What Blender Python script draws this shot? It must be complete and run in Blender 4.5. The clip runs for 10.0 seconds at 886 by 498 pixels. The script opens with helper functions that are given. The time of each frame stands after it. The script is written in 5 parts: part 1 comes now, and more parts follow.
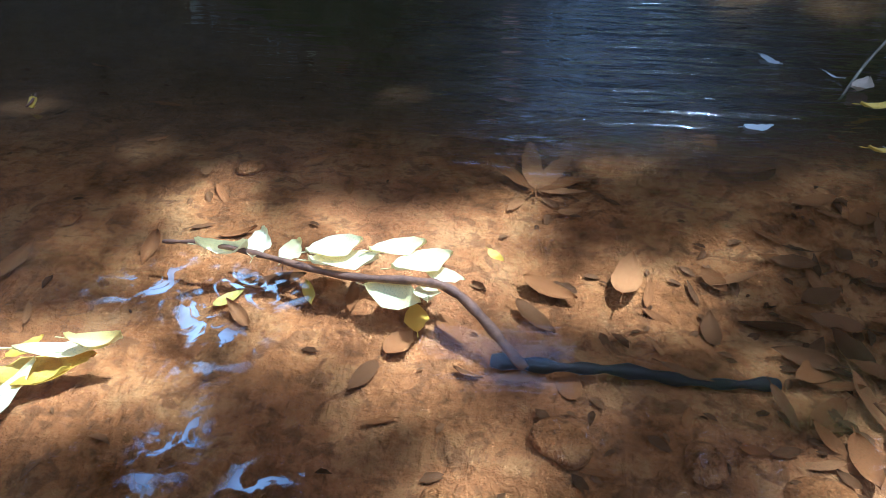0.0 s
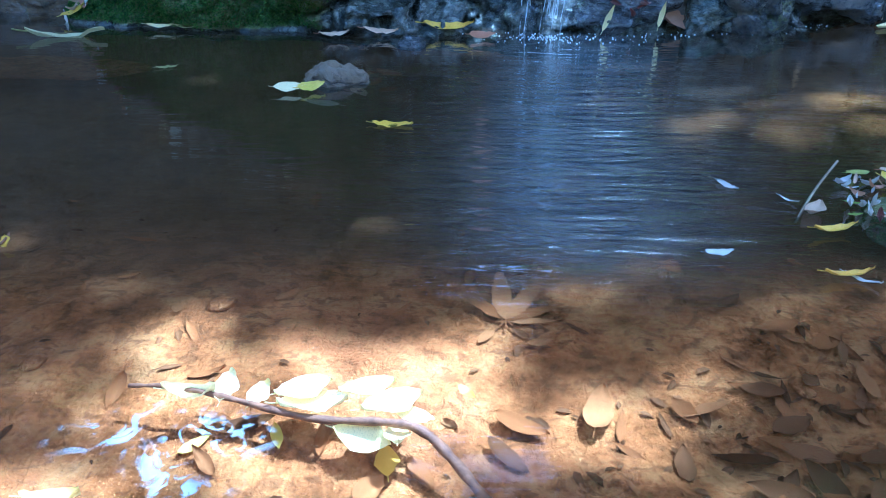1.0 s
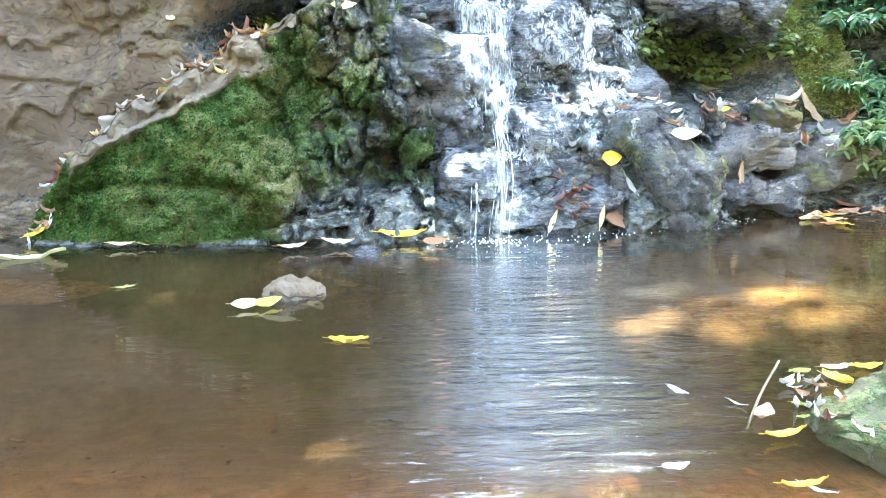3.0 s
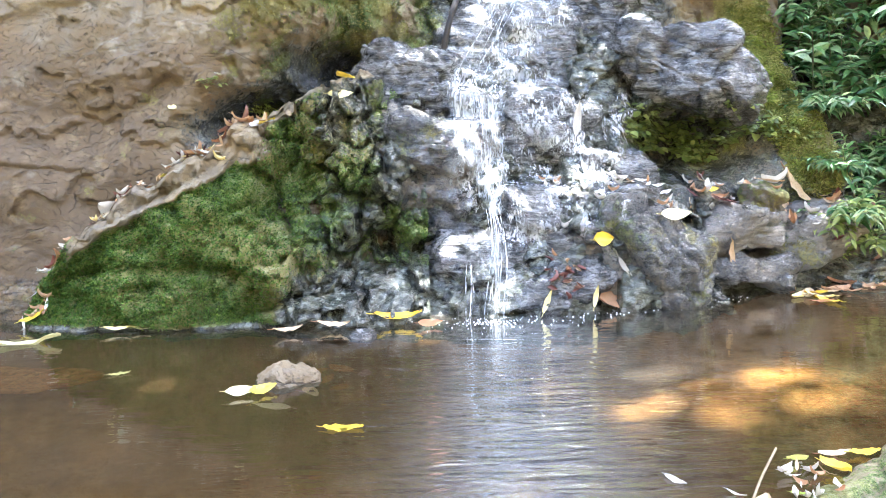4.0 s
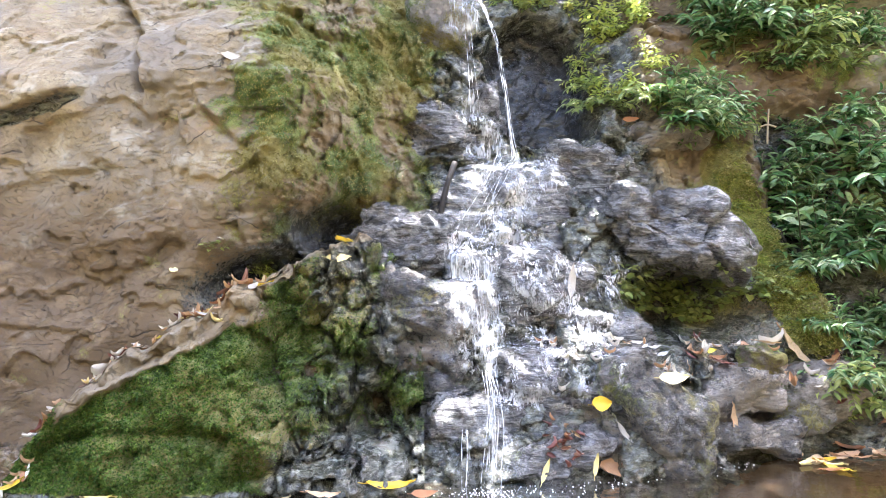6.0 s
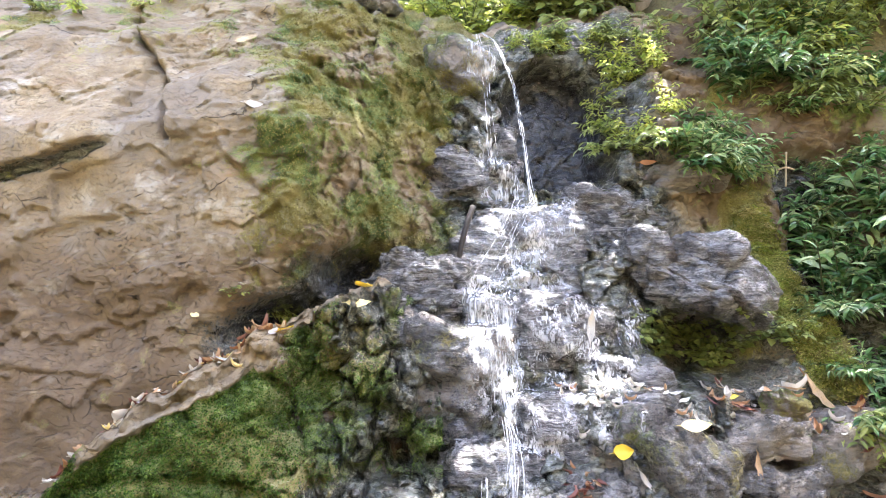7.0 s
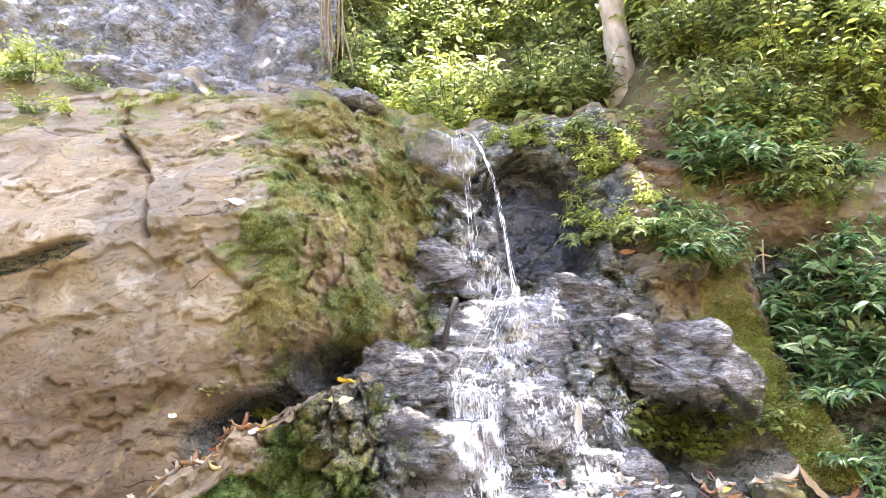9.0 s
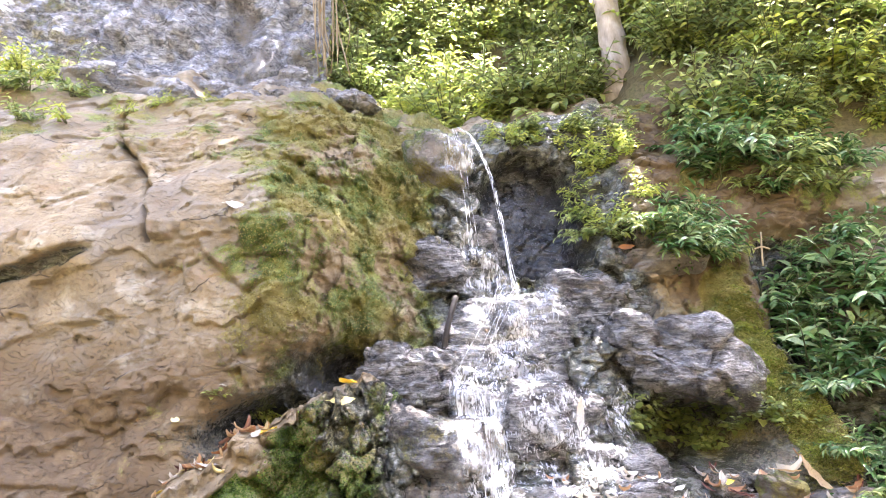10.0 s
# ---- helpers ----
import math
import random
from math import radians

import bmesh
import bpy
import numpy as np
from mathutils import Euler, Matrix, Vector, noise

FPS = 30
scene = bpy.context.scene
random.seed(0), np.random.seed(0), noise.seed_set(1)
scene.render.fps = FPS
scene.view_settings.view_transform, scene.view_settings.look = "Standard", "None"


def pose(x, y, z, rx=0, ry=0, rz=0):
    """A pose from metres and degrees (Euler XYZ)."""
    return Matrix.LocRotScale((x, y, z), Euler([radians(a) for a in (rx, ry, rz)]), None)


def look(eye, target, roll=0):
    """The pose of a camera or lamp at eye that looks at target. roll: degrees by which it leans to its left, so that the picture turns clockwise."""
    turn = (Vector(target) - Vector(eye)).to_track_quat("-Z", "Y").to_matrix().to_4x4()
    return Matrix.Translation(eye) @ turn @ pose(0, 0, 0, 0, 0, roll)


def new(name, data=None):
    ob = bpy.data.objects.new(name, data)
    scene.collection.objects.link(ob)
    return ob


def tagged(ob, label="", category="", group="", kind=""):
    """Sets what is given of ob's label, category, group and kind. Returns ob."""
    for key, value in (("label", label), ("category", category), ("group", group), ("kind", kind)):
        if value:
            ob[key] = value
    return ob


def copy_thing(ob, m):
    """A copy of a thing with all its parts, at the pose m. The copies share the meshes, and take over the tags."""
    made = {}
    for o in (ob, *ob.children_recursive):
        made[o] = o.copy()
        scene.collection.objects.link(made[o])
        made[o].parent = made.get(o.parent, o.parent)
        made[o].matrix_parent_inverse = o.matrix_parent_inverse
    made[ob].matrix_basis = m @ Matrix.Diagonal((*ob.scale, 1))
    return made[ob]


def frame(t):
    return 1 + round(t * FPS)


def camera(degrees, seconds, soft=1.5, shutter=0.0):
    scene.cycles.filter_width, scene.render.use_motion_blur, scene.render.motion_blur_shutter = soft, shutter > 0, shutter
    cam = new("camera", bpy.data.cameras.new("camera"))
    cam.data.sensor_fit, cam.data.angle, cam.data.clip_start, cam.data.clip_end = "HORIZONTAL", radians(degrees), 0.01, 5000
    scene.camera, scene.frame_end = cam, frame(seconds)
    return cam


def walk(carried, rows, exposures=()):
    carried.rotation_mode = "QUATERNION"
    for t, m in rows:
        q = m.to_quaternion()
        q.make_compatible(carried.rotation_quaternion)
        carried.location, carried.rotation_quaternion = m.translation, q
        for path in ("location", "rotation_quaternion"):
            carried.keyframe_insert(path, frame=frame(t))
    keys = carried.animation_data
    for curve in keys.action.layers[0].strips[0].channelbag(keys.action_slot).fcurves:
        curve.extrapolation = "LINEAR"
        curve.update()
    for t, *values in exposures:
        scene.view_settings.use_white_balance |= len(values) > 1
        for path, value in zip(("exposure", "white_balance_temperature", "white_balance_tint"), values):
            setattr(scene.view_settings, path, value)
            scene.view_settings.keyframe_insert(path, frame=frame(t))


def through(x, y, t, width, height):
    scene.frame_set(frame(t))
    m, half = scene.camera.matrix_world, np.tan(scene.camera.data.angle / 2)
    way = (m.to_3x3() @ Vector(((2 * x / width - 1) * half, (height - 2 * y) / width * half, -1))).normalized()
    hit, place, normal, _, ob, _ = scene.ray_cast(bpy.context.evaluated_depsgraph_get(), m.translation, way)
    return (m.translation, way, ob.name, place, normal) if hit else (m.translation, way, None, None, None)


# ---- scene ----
cam = camera(63.0, 10.0, soft=0.75)
PATH = [
    (0, (0.237, 0.062, 0.784), (0.125, 1.665, -0.406), 1.0),
    (0.5, (0.241, 0.072, 0.812), (0.133, 1.777, -0.228), 0.5),
    (1, (0.253, 0.079, 0.832), (0.186, 1.846, -0.103), 0.7),
    (1.5, (0.272, 0.091, 0.861), (0.311, 1.926, 0.067), 0.1),
    (2, (0.274, 0.087, 0.893), (0.307, 1.974, 0.231), -0.5),
    (3.5, (0.287, 0.076, 0.965), (0.32, 2.04, 0.593), -0.9),
    (4, (0.291, 0.062, 0.994), (0.335, 2.044, 0.728), -1.2),
    (4.5, (0.316, 0.068, 1.012), (0.377, 2.061, 0.858), -1.2),
    (5, (0.323, 0.06, 1.055), (0.374, 2.059, 0.989), -1.1),
    (5.5, (0.339, 0.056, 1.081), (0.394, 2.055, 1.126), -1.0),
    (7, (0.303, 0.032, 1.18), (0.311, 2.019, 1.404), -0.9),
    (7.5, (0.321, 0.002, 1.212), (0.315, 1.985, 1.478), -0.8),
    (8, (0.327, 0.004, 1.211), (0.356, 1.973, 1.557), -0.8),
    (8.5, (0.324, 0.016, 1.211), (0.363, 1.968, 1.647), -1.8),
    (9, (0.322, 0.02, 1.211), (0.376, 1.965, 1.674), -2.1),
    (9.5, (0.318, 0.018, 1.215), (0.37, 1.97, 1.646), -3.0),
    (10, (0.324, 0.016, 1.208), (0.38, 1.961, 1.668), -3.3),
]
EXPOSURES = [(0, 0.98, 3950, 2), (1.0, 2.0, 3500, 0), (2.2, 4.0, 4300, -7), (3.5, 4.16, 5300, 4), (5.5, 3.86, 5750, 13), (7.5, 3.84, 6050, 16), (10, 4.05, 6150, 20)]
walk(cam, [(t, look(eye, target, roll)) for t, eye, target, roll in PATH], EXPOSURES)

# ---- light ----
SUN = Vector((0.26, 0.24, 0.94)).normalized()  # towards the sun
world = bpy.data.worlds.new("sky")
scene.world = world
world.use_nodes = True
wn = world.node_tree.nodes
sky = wn.new("ShaderNodeTexSky")
sky.sky_type, sky.sun_disc = "NISHITA", False
sky.air_density, sky.dust_density, sky.ozone_density = 0.8, 4.0, 0.4
sky.sun_elevation, sky.sun_rotation = math.asin(SUN.z), math.atan2(SUN.x, SUN.y)
world.node_tree.links.new(sky.outputs[0], wn["Background"].inputs[0])
wn["Background"].inputs[1].default_value = 0.148
sun = new("sun", bpy.data.lights.new("sun", "SUN"))
sun.data.energy, sun.data.angle, sun.data.color = 4.3, radians(0.6), (1.0, 0.93, 0.82)
sun.matrix_world = look((0, 0, 0), -SUN)

# ---- noise ----
rng = np.random.default_rng(7)
GRAD = rng.normal(size=(256, 3))
GRAD /= np.linalg.norm(GRAD, axis=1)[:, None]
PERM = np.concatenate([rng.permutation(256)] * 3)


def pnoise(p):
    """Gradient noise, about -1 to 1, at an array of places."""
    i = np.floor(p).astype(int)
    f = p - i
    i &= 255
    u = f * f * f * (f * (f * 6 - 15) + 10)
    total = 0
    for dx in (0, 1):
        for dy in (0, 1):
            for dz in (0, 1):
                h = PERM[PERM[PERM[i[:, 0] + dx] + i[:, 1] + dy] + i[:, 2] + dz]
                g = GRAD[h]
                d = g[:, 0] * (f[:, 0] - dx) + g[:, 1] * (f[:, 1] - dy) + g[:, 2] * (f[:, 2] - dz)
                total = total + d * (u[:, 0] if dx else 1 - u[:, 0]) * (u[:, 1] if dy else 1 - u[:, 1]) * (u[:, 2] if dz else 1 - u[:, 2])
    return total * 1.6


def fbm(p, octaves=4, gain=0.5):
    total, a = 0, 1.0
    for k in range(octaves):
        total = total + a * pnoise(p * 2.0 ** k + 17.3 * k)
        a *= gain
    return total


def plates(p, step=0.45, sharp=0.82):
    """Noise cut into flat plates with sharp edges."""
    n = fbm(p, 3) / step
    b = np.floor(n)
    f = n - b
    return (b + np.clip((f - sharp) / (1 - sharp), 0, 1)) * step


def facets(p):
    """Broken-rock relief: a tilted flat for each cell, and the distance to the next cell."""
    base = np.floor(p - 0.5).astype(int)
    best, second, val = np.full(len(p), 9.0), np.full(len(p), 9.0), np.zeros(len(p))
    for dx in (0, 1):
        for dy in (0, 1):
            for dz in (0, 1):
                i = base + np.array([dx, dy, dz])
                j = i & 255
                h = PERM[PERM[PERM[j[:, 0]] + j[:, 1]] + j[:, 2]]
                off = p - (i + 0.5 + 0.42 * GRAD[h])
                dist = np.linalg.norm(off, axis=1)
                v = 0.7 * (off * GRAD[(h + 57) & 255]).sum(1) + 0.45 * GRAD[(h + 91) & 255][:, 0]
                near = dist < best
                second = np.where(near, best, np.minimum(second, dist))
                val = np.where(near, v, val)
                best = np.minimum(best, dist)
    return val, second - best


def ss(a, b, v):
    u = np.clip((v - a) / (b - a), 0, 1)
    return u * u * (3 - 2 * u)


def line_dist(x, z, pts):
    """Distance in the x-z plane to a broken line."""
    best = np.full(np.shape(x), 9.0)
    for (ax, az), (bx, bz) in zip(pts, pts[1:]):
        lx, lz = bx - ax, bz - az
        s = np.clip(((x - ax) * lx + (z - az) * lz) / (lx * lx + lz * lz), 0, 1)
        best = np.minimum(best, np.hypot(x - ax - s * lx, z - az - s * lz))
    return best


# ---- materials ----
def material(name):
    m = bpy.data.materials.new(name)
    m.use_nodes = True
    return m, m.node_tree.nodes, m.node_tree.links, m.node_tree.nodes["Principled BSDF"]


def n_noise(n, l, scale, detail=4.0, rough=0.55, vec=None, distort=0.0):
    t = n.new("ShaderNodeTexNoise")
    t.inputs["Scale"].default_value, t.inputs["Detail"].default_value = scale, detail
    t.inputs["Roughness"].default_value, t.inputs["Distortion"].default_value = rough, distort
    if vec:
        l.new(vec, t.inputs["Vector"])
    return t.outputs["Fac"]


def n_coord(n, l, scale=(1, 1, 1), rot=(0, 0, 0)):
    c = n.new("ShaderNodeTexCoord")
    mp = n.new("ShaderNodeMapping")
    mp.inputs["Scale"].default_value, mp.inputs["Rotation"].default_value = scale, rot
    l.new(c.outputs["Object"], mp.inputs["Vector"])
    return mp.outputs["Vector"]


def n_ramp(n, l, fac, stops):
    r = n.new("ShaderNodeValToRGB")
    while len(r.color_ramp.elements) < len(stops):
        r.color_ramp.elements.new(0.5)
    for e, (pos, col) in zip(r.color_ramp.elements, stops):
        e.position, e.color = pos, (*col, 1) if len(col) == 3 else col
    l.new(fac, r.inputs["Fac"])
    return r.outputs["Color"]


def n_mix(n, l, fac, a, b, mode="MIX"):
    m = n.new("ShaderNodeMix")
    m.data_type, m.blend_type = "RGBA", mode
    for sock, v in ((m.inputs[0], fac), (m.inputs[6], a), (m.inputs[7], b)):
        if isinstance(v, (int, float)):
            sock.default_value = v
        elif isinstance(v, tuple):
            sock.default_value = (*v, 1)
        else:
            l.new(v, sock)
    return m.outputs[2]


def n_math(n, l, op, a, b=0.0, clamp=False):
    m = n.new("ShaderNodeMath")
    m.operation, m.use_clamp = op, clamp
    for sock, v in zip(m.inputs, (a, b)):
        if isinstance(v, (int, float)):
            sock.default_value = v
        else:
            l.new(v, sock)
    return m.outputs[0]


def n_range(n, l, v, a, b, c=0.0, d=1.0):
    m = n.new("ShaderNodeMapRange")
    m.interpolation_type = "SMOOTHSTEP"
    l.new(v, m.inputs[0])
    for k, x in enumerate((a, b, c, d)):
        m.inputs[k + 1].default_value = x
    return m.outputs[0]


def n_attr(n, name):
    a = n.new("ShaderNodeAttribute")
    a.attribute_name = name
    return a.outputs["Fac"]


def n_bump(n, l, height, strength, distance, normal=None):
    b = n.new("ShaderNodeBump")
    b.inputs["Strength"].default_value, b.inputs["Distance"].default_value = strength, distance
    l.new(height, b.inputs["Height"])
    if normal:
        l.new(normal, b.inputs["Normal"])
    return b.outputs["Normal"]


def rock_material(name, dry, wet, dip=0.0, stretch=(1, 1, 1.8), relief=0.6, flaking=0.045, cracked=0.6, banding=0.0):
    """Rock with dry, wet, soil and moss shares taken from its mesh, some also holding painted shade; dip tilts the fine
    bedding.
    """
    m, n, l, bsdf = material(name)
    vec = n_coord(n, l)
    bed = n_coord(n, l, stretch, (0, radians(dip), 0))
    big, mid, fine = n_noise(n, l, 1.6, 5, 0.6, vec), n_noise(n, l, 7, 6, 0.65, vec), n_noise(n, l, 45, 5, 0.7, vec)
    grain = n_noise(n, l, 190, 2, 0.6, vec)
    lay = n_noise(n, l, 7, 6, 0.7, bed, 0.8)
    tone = n_math(n, l, "ADD", n_math(n, l, "MULTIPLY", big, 0.5), n_math(n, l, "MULTIPLY", mid, 0.5))
    dryc = n_ramp(n, l, tone, [(0.34, dry[0]), (0.5, dry[1]), (0.64, dry[2])])
    dryc = n_mix(n, l, n_range(n, l, fine, 0.35, 0.7, 0.35, 0.0), dryc, (0.16, 0.12, 0.085))
    dryc = n_mix(n, l, n_range(n, l, n_noise(n, l, 2.3, 3, 0.5, bed), 0.55, 0.75, 0.0, 0.45), dryc, (0.3, 0.2, 0.115))
    dryc = n_mix(n, l, n_range(n, l, n_noise(n, l, 1.1, 6, 0.7, n_coord(n, l, (1, 1, 0.55))), 0.46, 0.6, 0.0, 0.6), dryc, (0.2, 0.175, 0.14))
    dryc = n_mix(n, l, n_range(n, l, n_noise(n, l, 95, 3, 0.7, vec), 0.5, 0.68, 0.0, 0.25), dryc, (0.1, 0.085, 0.06))
    dryc = n_mix(n, l, n_range(n, l, n_noise(n, l, 3.1, 4, 0.6, vec), 0.56, 0.7, 0.0, 0.5), dryc, (0.48, 0.45, 0.37))
    wetc = n_ramp(n, l, lay, [(0.36, wet[0]), (0.5, wet[1]), (0.62, wet[2])])
    wetc = n_mix(n, l, n_range(n, l, mid, 0.5, 0.75, 0.0, 0.4), wetc, (0.12, 0.075, 0.06))
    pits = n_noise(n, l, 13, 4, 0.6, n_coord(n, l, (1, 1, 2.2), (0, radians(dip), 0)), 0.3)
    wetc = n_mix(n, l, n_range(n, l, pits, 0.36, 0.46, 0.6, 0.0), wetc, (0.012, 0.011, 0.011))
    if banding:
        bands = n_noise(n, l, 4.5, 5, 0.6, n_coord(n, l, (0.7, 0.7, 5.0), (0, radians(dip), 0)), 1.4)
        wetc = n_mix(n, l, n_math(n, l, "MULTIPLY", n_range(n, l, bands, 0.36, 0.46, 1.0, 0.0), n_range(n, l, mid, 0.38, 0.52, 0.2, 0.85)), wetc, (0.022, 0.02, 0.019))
        wetc = n_mix(n, l, n_math(n, l, "MULTIPLY", n_range(n, l, bands, 0.54, 0.66), n_range(n, l, big, 0.42, 0.58, 0.1, 0.6)), wetc, (0.4, 0.395, 0.39))
    # Brown of soil; on the lower cliff it also paints in shade.
    soil_shade_c = n_ramp(n, l, mid, [(0.35, (0.08, 0.052, 0.03)), (0.55, (0.15, 0.105, 0.06)), (0.72, (0.23, 0.17, 0.1))])
    mossc = n_ramp(n, l, n_math(n, l, "ADD", n_math(n, l, "MULTIPLY", mid, 0.55), n_math(n, l, "MULTIPLY", grain, 0.45)),
                   [(0.36, (0.016, 0.03, 0.008)), (0.49, (0.085, 0.135, 0.025)), (0.6, (0.27, 0.3, 0.09))])
    mossc = n_mix(n, l, n_range(n, l, big, 0.42, 0.6, 0.0, 0.8), mossc, (0.27, 0.22, 0.075))
    breakup = n_math(n, l, "ADD", n_math(n, l, "MULTIPLY", mid, 1.0), n_math(n, l, "MULTIPLY", fine, 1.0))
    breakup = n_math(n, l, "SUBTRACT", breakup, 1.0)
    wetf = n_range(n, l, n_math(n, l, "ADD", n_attr(n, "wet"), breakup), 0.38, 0.62)
    soil_shade_f = n_range(n, l, n_math(n, l, "ADD", n_attr(n, "soil_shade"), n_math(n, l, "SUBTRACT", mid, 0.5)), 0.34, 0.7)
    mossf = n_range(n, l, n_math(n, l, "ADD", n_attr(n, "moss"), breakup), 0.36, 0.66)
    col = n_mix(n, l, wetf, dryc, wetc)
    col = n_mix(n, l, soil_shade_f, col, soil_shade_c)
    col = n_mix(n, l, mossf, col, mossc)
    # Near-black of the wet niche rock, and of shade painted into the hollow.
    stain_shade = n_range(n, l, n_math(n, l, "ADD", n_attr(n, "stain_shade"), n_math(n, l, "MULTIPLY", breakup, 0.8)), 0.3, 0.7)
    col = n_mix(n, l, stain_shade, col, n_ramp(n, l, lay, [(0.4, (0.012, 0.012, 0.013)), (0.62, (0.05, 0.05, 0.052))]))
    l.new(col, bsdf.inputs["Base Color"])
    rw = n_range(n, l, fine, 0.3, 0.7, 0.06, 0.3)
    r = n_math(n, l, "ADD", n_math(n, l, "MULTIPLY", wetf, n_math(n, l, "SUBTRACT", rw, 0.88)), 0.88)
    r = n_math(n, l, "MAXIMUM", r, n_math(n, l, "MULTIPLY", mossf, 0.9))
    l.new(r, bsdf.inputs["Roughness"])
    bsdf.inputs["Specular IOR Level"].default_value = 0.55
    warp = n.new("ShaderNodeTexNoise")
    warp.inputs["Scale"].default_value, warp.inputs["Detail"].default_value = 2.2, 5
    l.new(vec, warp.inputs["Vector"])
    vm = n.new("ShaderNodeVectorMath")
    vm.operation = "MULTIPLY_ADD"
    l.new(warp.outputs["Color"], vm.inputs[0])
    vm.inputs[1].default_value = (0.6, 0.6, 0.6)
    l.new(n_coord(n, l, (0.7, 0.7, 1.9), (0, radians(dip), 0)), vm.inputs[2])
    vor = n.new("ShaderNodeTexVoronoi")
    vor.feature = "DISTANCE_TO_EDGE"
    vor.inputs["Scale"].default_value = 2.1
    l.new(vm.outputs[0], vor.inputs["Vector"])
    crack = n_math(n, l, "MULTIPLY", n_range(n, l, vor.outputs["Distance"], 0.006, 0.02, 1.0, 0.0), n_range(n, l, n_noise(n, l, 1.15, 3, 0.55, vec), cracked, cracked + 0.05))
    crack = n_math(n, l, "MULTIPLY", crack, n_math(n, l, "MULTIPLY", n_range(n, l, n_noise(n, l, 4.5, 3, 0.6, vec), 0.52, 0.6), n_math(n, l, "SUBTRACT", 1.0, mossf)))
    col = n_mix(n, l, n_math(n, l, "MULTIPLY", crack, 0.7), col, (0.04, 0.03, 0.022))
    l.new(col, bsdf.inputs["Base Color"])
    l.new(wetf, bsdf.inputs["Coat Weight"])
    l.new(n_range(n, l, mid, 0.35, 0.65, 0.06, 0.3), bsdf.inputs["Coat Roughness"])
    bsdf.inputs["Coat IOR"].default_value = 1.36
    flake = n_noise(n, l, 4.2, 9, 0.62, n_coord(n, l, (1, 1, 1.7), (0, radians(dip), 0)), 0.35)
    steps = n.new("ShaderNodeValToRGB")
    steps.color_ramp.interpolation = "LINEAR"
    while len(steps.color_ramp.elements) < 8:
        steps.color_ramp.elements.new(0.5)
    for e, (pos, v) in zip(steps.color_ramp.elements, ((0.3, 0.0), (0.4, 0.06), (0.408, 0.3), (0.5, 0.36), (0.507, 0.62), (0.58, 0.68), (0.588, 0.95), (0.75, 1.0))):
        e.position, e.color = pos, (v, v, v, 1)
    l.new(flake, steps.inputs["Fac"])
    stepf = n_math(n, l, "MULTIPLY", steps.outputs["Color"], n_math(n, l, "SUBTRACT", 1.0, n_math(n, l, "MULTIPLY", mossf, 0.7)))
    # Shade under the flake steps, drawn as thin dark colour lines.
    flake_shade = n.new("ShaderNodeValToRGB")
    while len(flake_shade.color_ramp.elements) < 9:
        flake_shade.color_ramp.elements.new(0.5)
    for e, (pos, v) in zip(flake_shade.color_ramp.elements, ((0.388, 0), (0.403, 1), (0.408, 0), (0.49, 0), (0.503, 1), (0.508, 0), (0.57, 0), (0.584, 1), (0.589, 0))):
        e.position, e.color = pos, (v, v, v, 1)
    l.new(flake, flake_shade.inputs["Fac"])
    flake_shade_f = n_math(n, l, "MULTIPLY", flake_shade.outputs["Color"], n_range(n, l, mid, 0.45, 0.6, 0.0, 0.55))
    col = n_mix(n, l, n_math(n, l, "MULTIPLY", flake_shade_f, n_math(n, l, "SUBTRACT", 1.0, mossf)), col, (0.06, 0.048, 0.035))
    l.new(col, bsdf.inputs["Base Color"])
    nb = n_bump(n, l, n_math(n, l, "SUBTRACT", 1.0, crack), 0.8, 0.02)
    nb = n_bump(n, l, stepf, 1.0, flaking, nb)
    nb = n_bump(n, l, lay, relief, 0.035, nb)
    if banding:
        nb = n_bump(n, l, bands, banding, 0.05, nb)
    nb = n_bump(n, l, n_math(n, l, "MULTIPLY", pits, wetf), 0.8, 0.03, nb)
    nb = n_bump(n, l, fine, 0.2 + 0.5 * relief, 0.01, nb)
    nb = n_bump(n, l, n_math(n, l, "MULTIPLY", grain, n_math(n, l, "ADD", mossf, 0.2)), 0.8, 0.012, nb)
    l.new(nb, bsdf.inputs["Normal"])
    l.new(nb, bsdf.inputs["Coat Normal"])
    return m


SAND = ((0.14, 0.103, 0.058), (0.265, 0.203, 0.114), (0.385, 0.314, 0.192))
WETC = ((0.035, 0.034, 0.033), (0.118, 0.114, 0.112), (0.27, 0.265, 0.26))
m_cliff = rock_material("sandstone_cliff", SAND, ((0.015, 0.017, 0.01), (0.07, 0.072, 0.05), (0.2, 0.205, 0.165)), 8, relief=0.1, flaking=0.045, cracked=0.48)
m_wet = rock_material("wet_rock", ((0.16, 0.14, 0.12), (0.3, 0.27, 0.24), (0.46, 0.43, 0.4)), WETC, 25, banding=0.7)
m_back = rock_material("upper_rock", ((0.2, 0.19, 0.19), (0.36, 0.34, 0.33), (0.55, 0.53, 0.5)), ((0.08, 0.08, 0.09), (0.25, 0.25, 0.27), (0.5, 0.5, 0.52)), 70, (1, 1, 2.2))


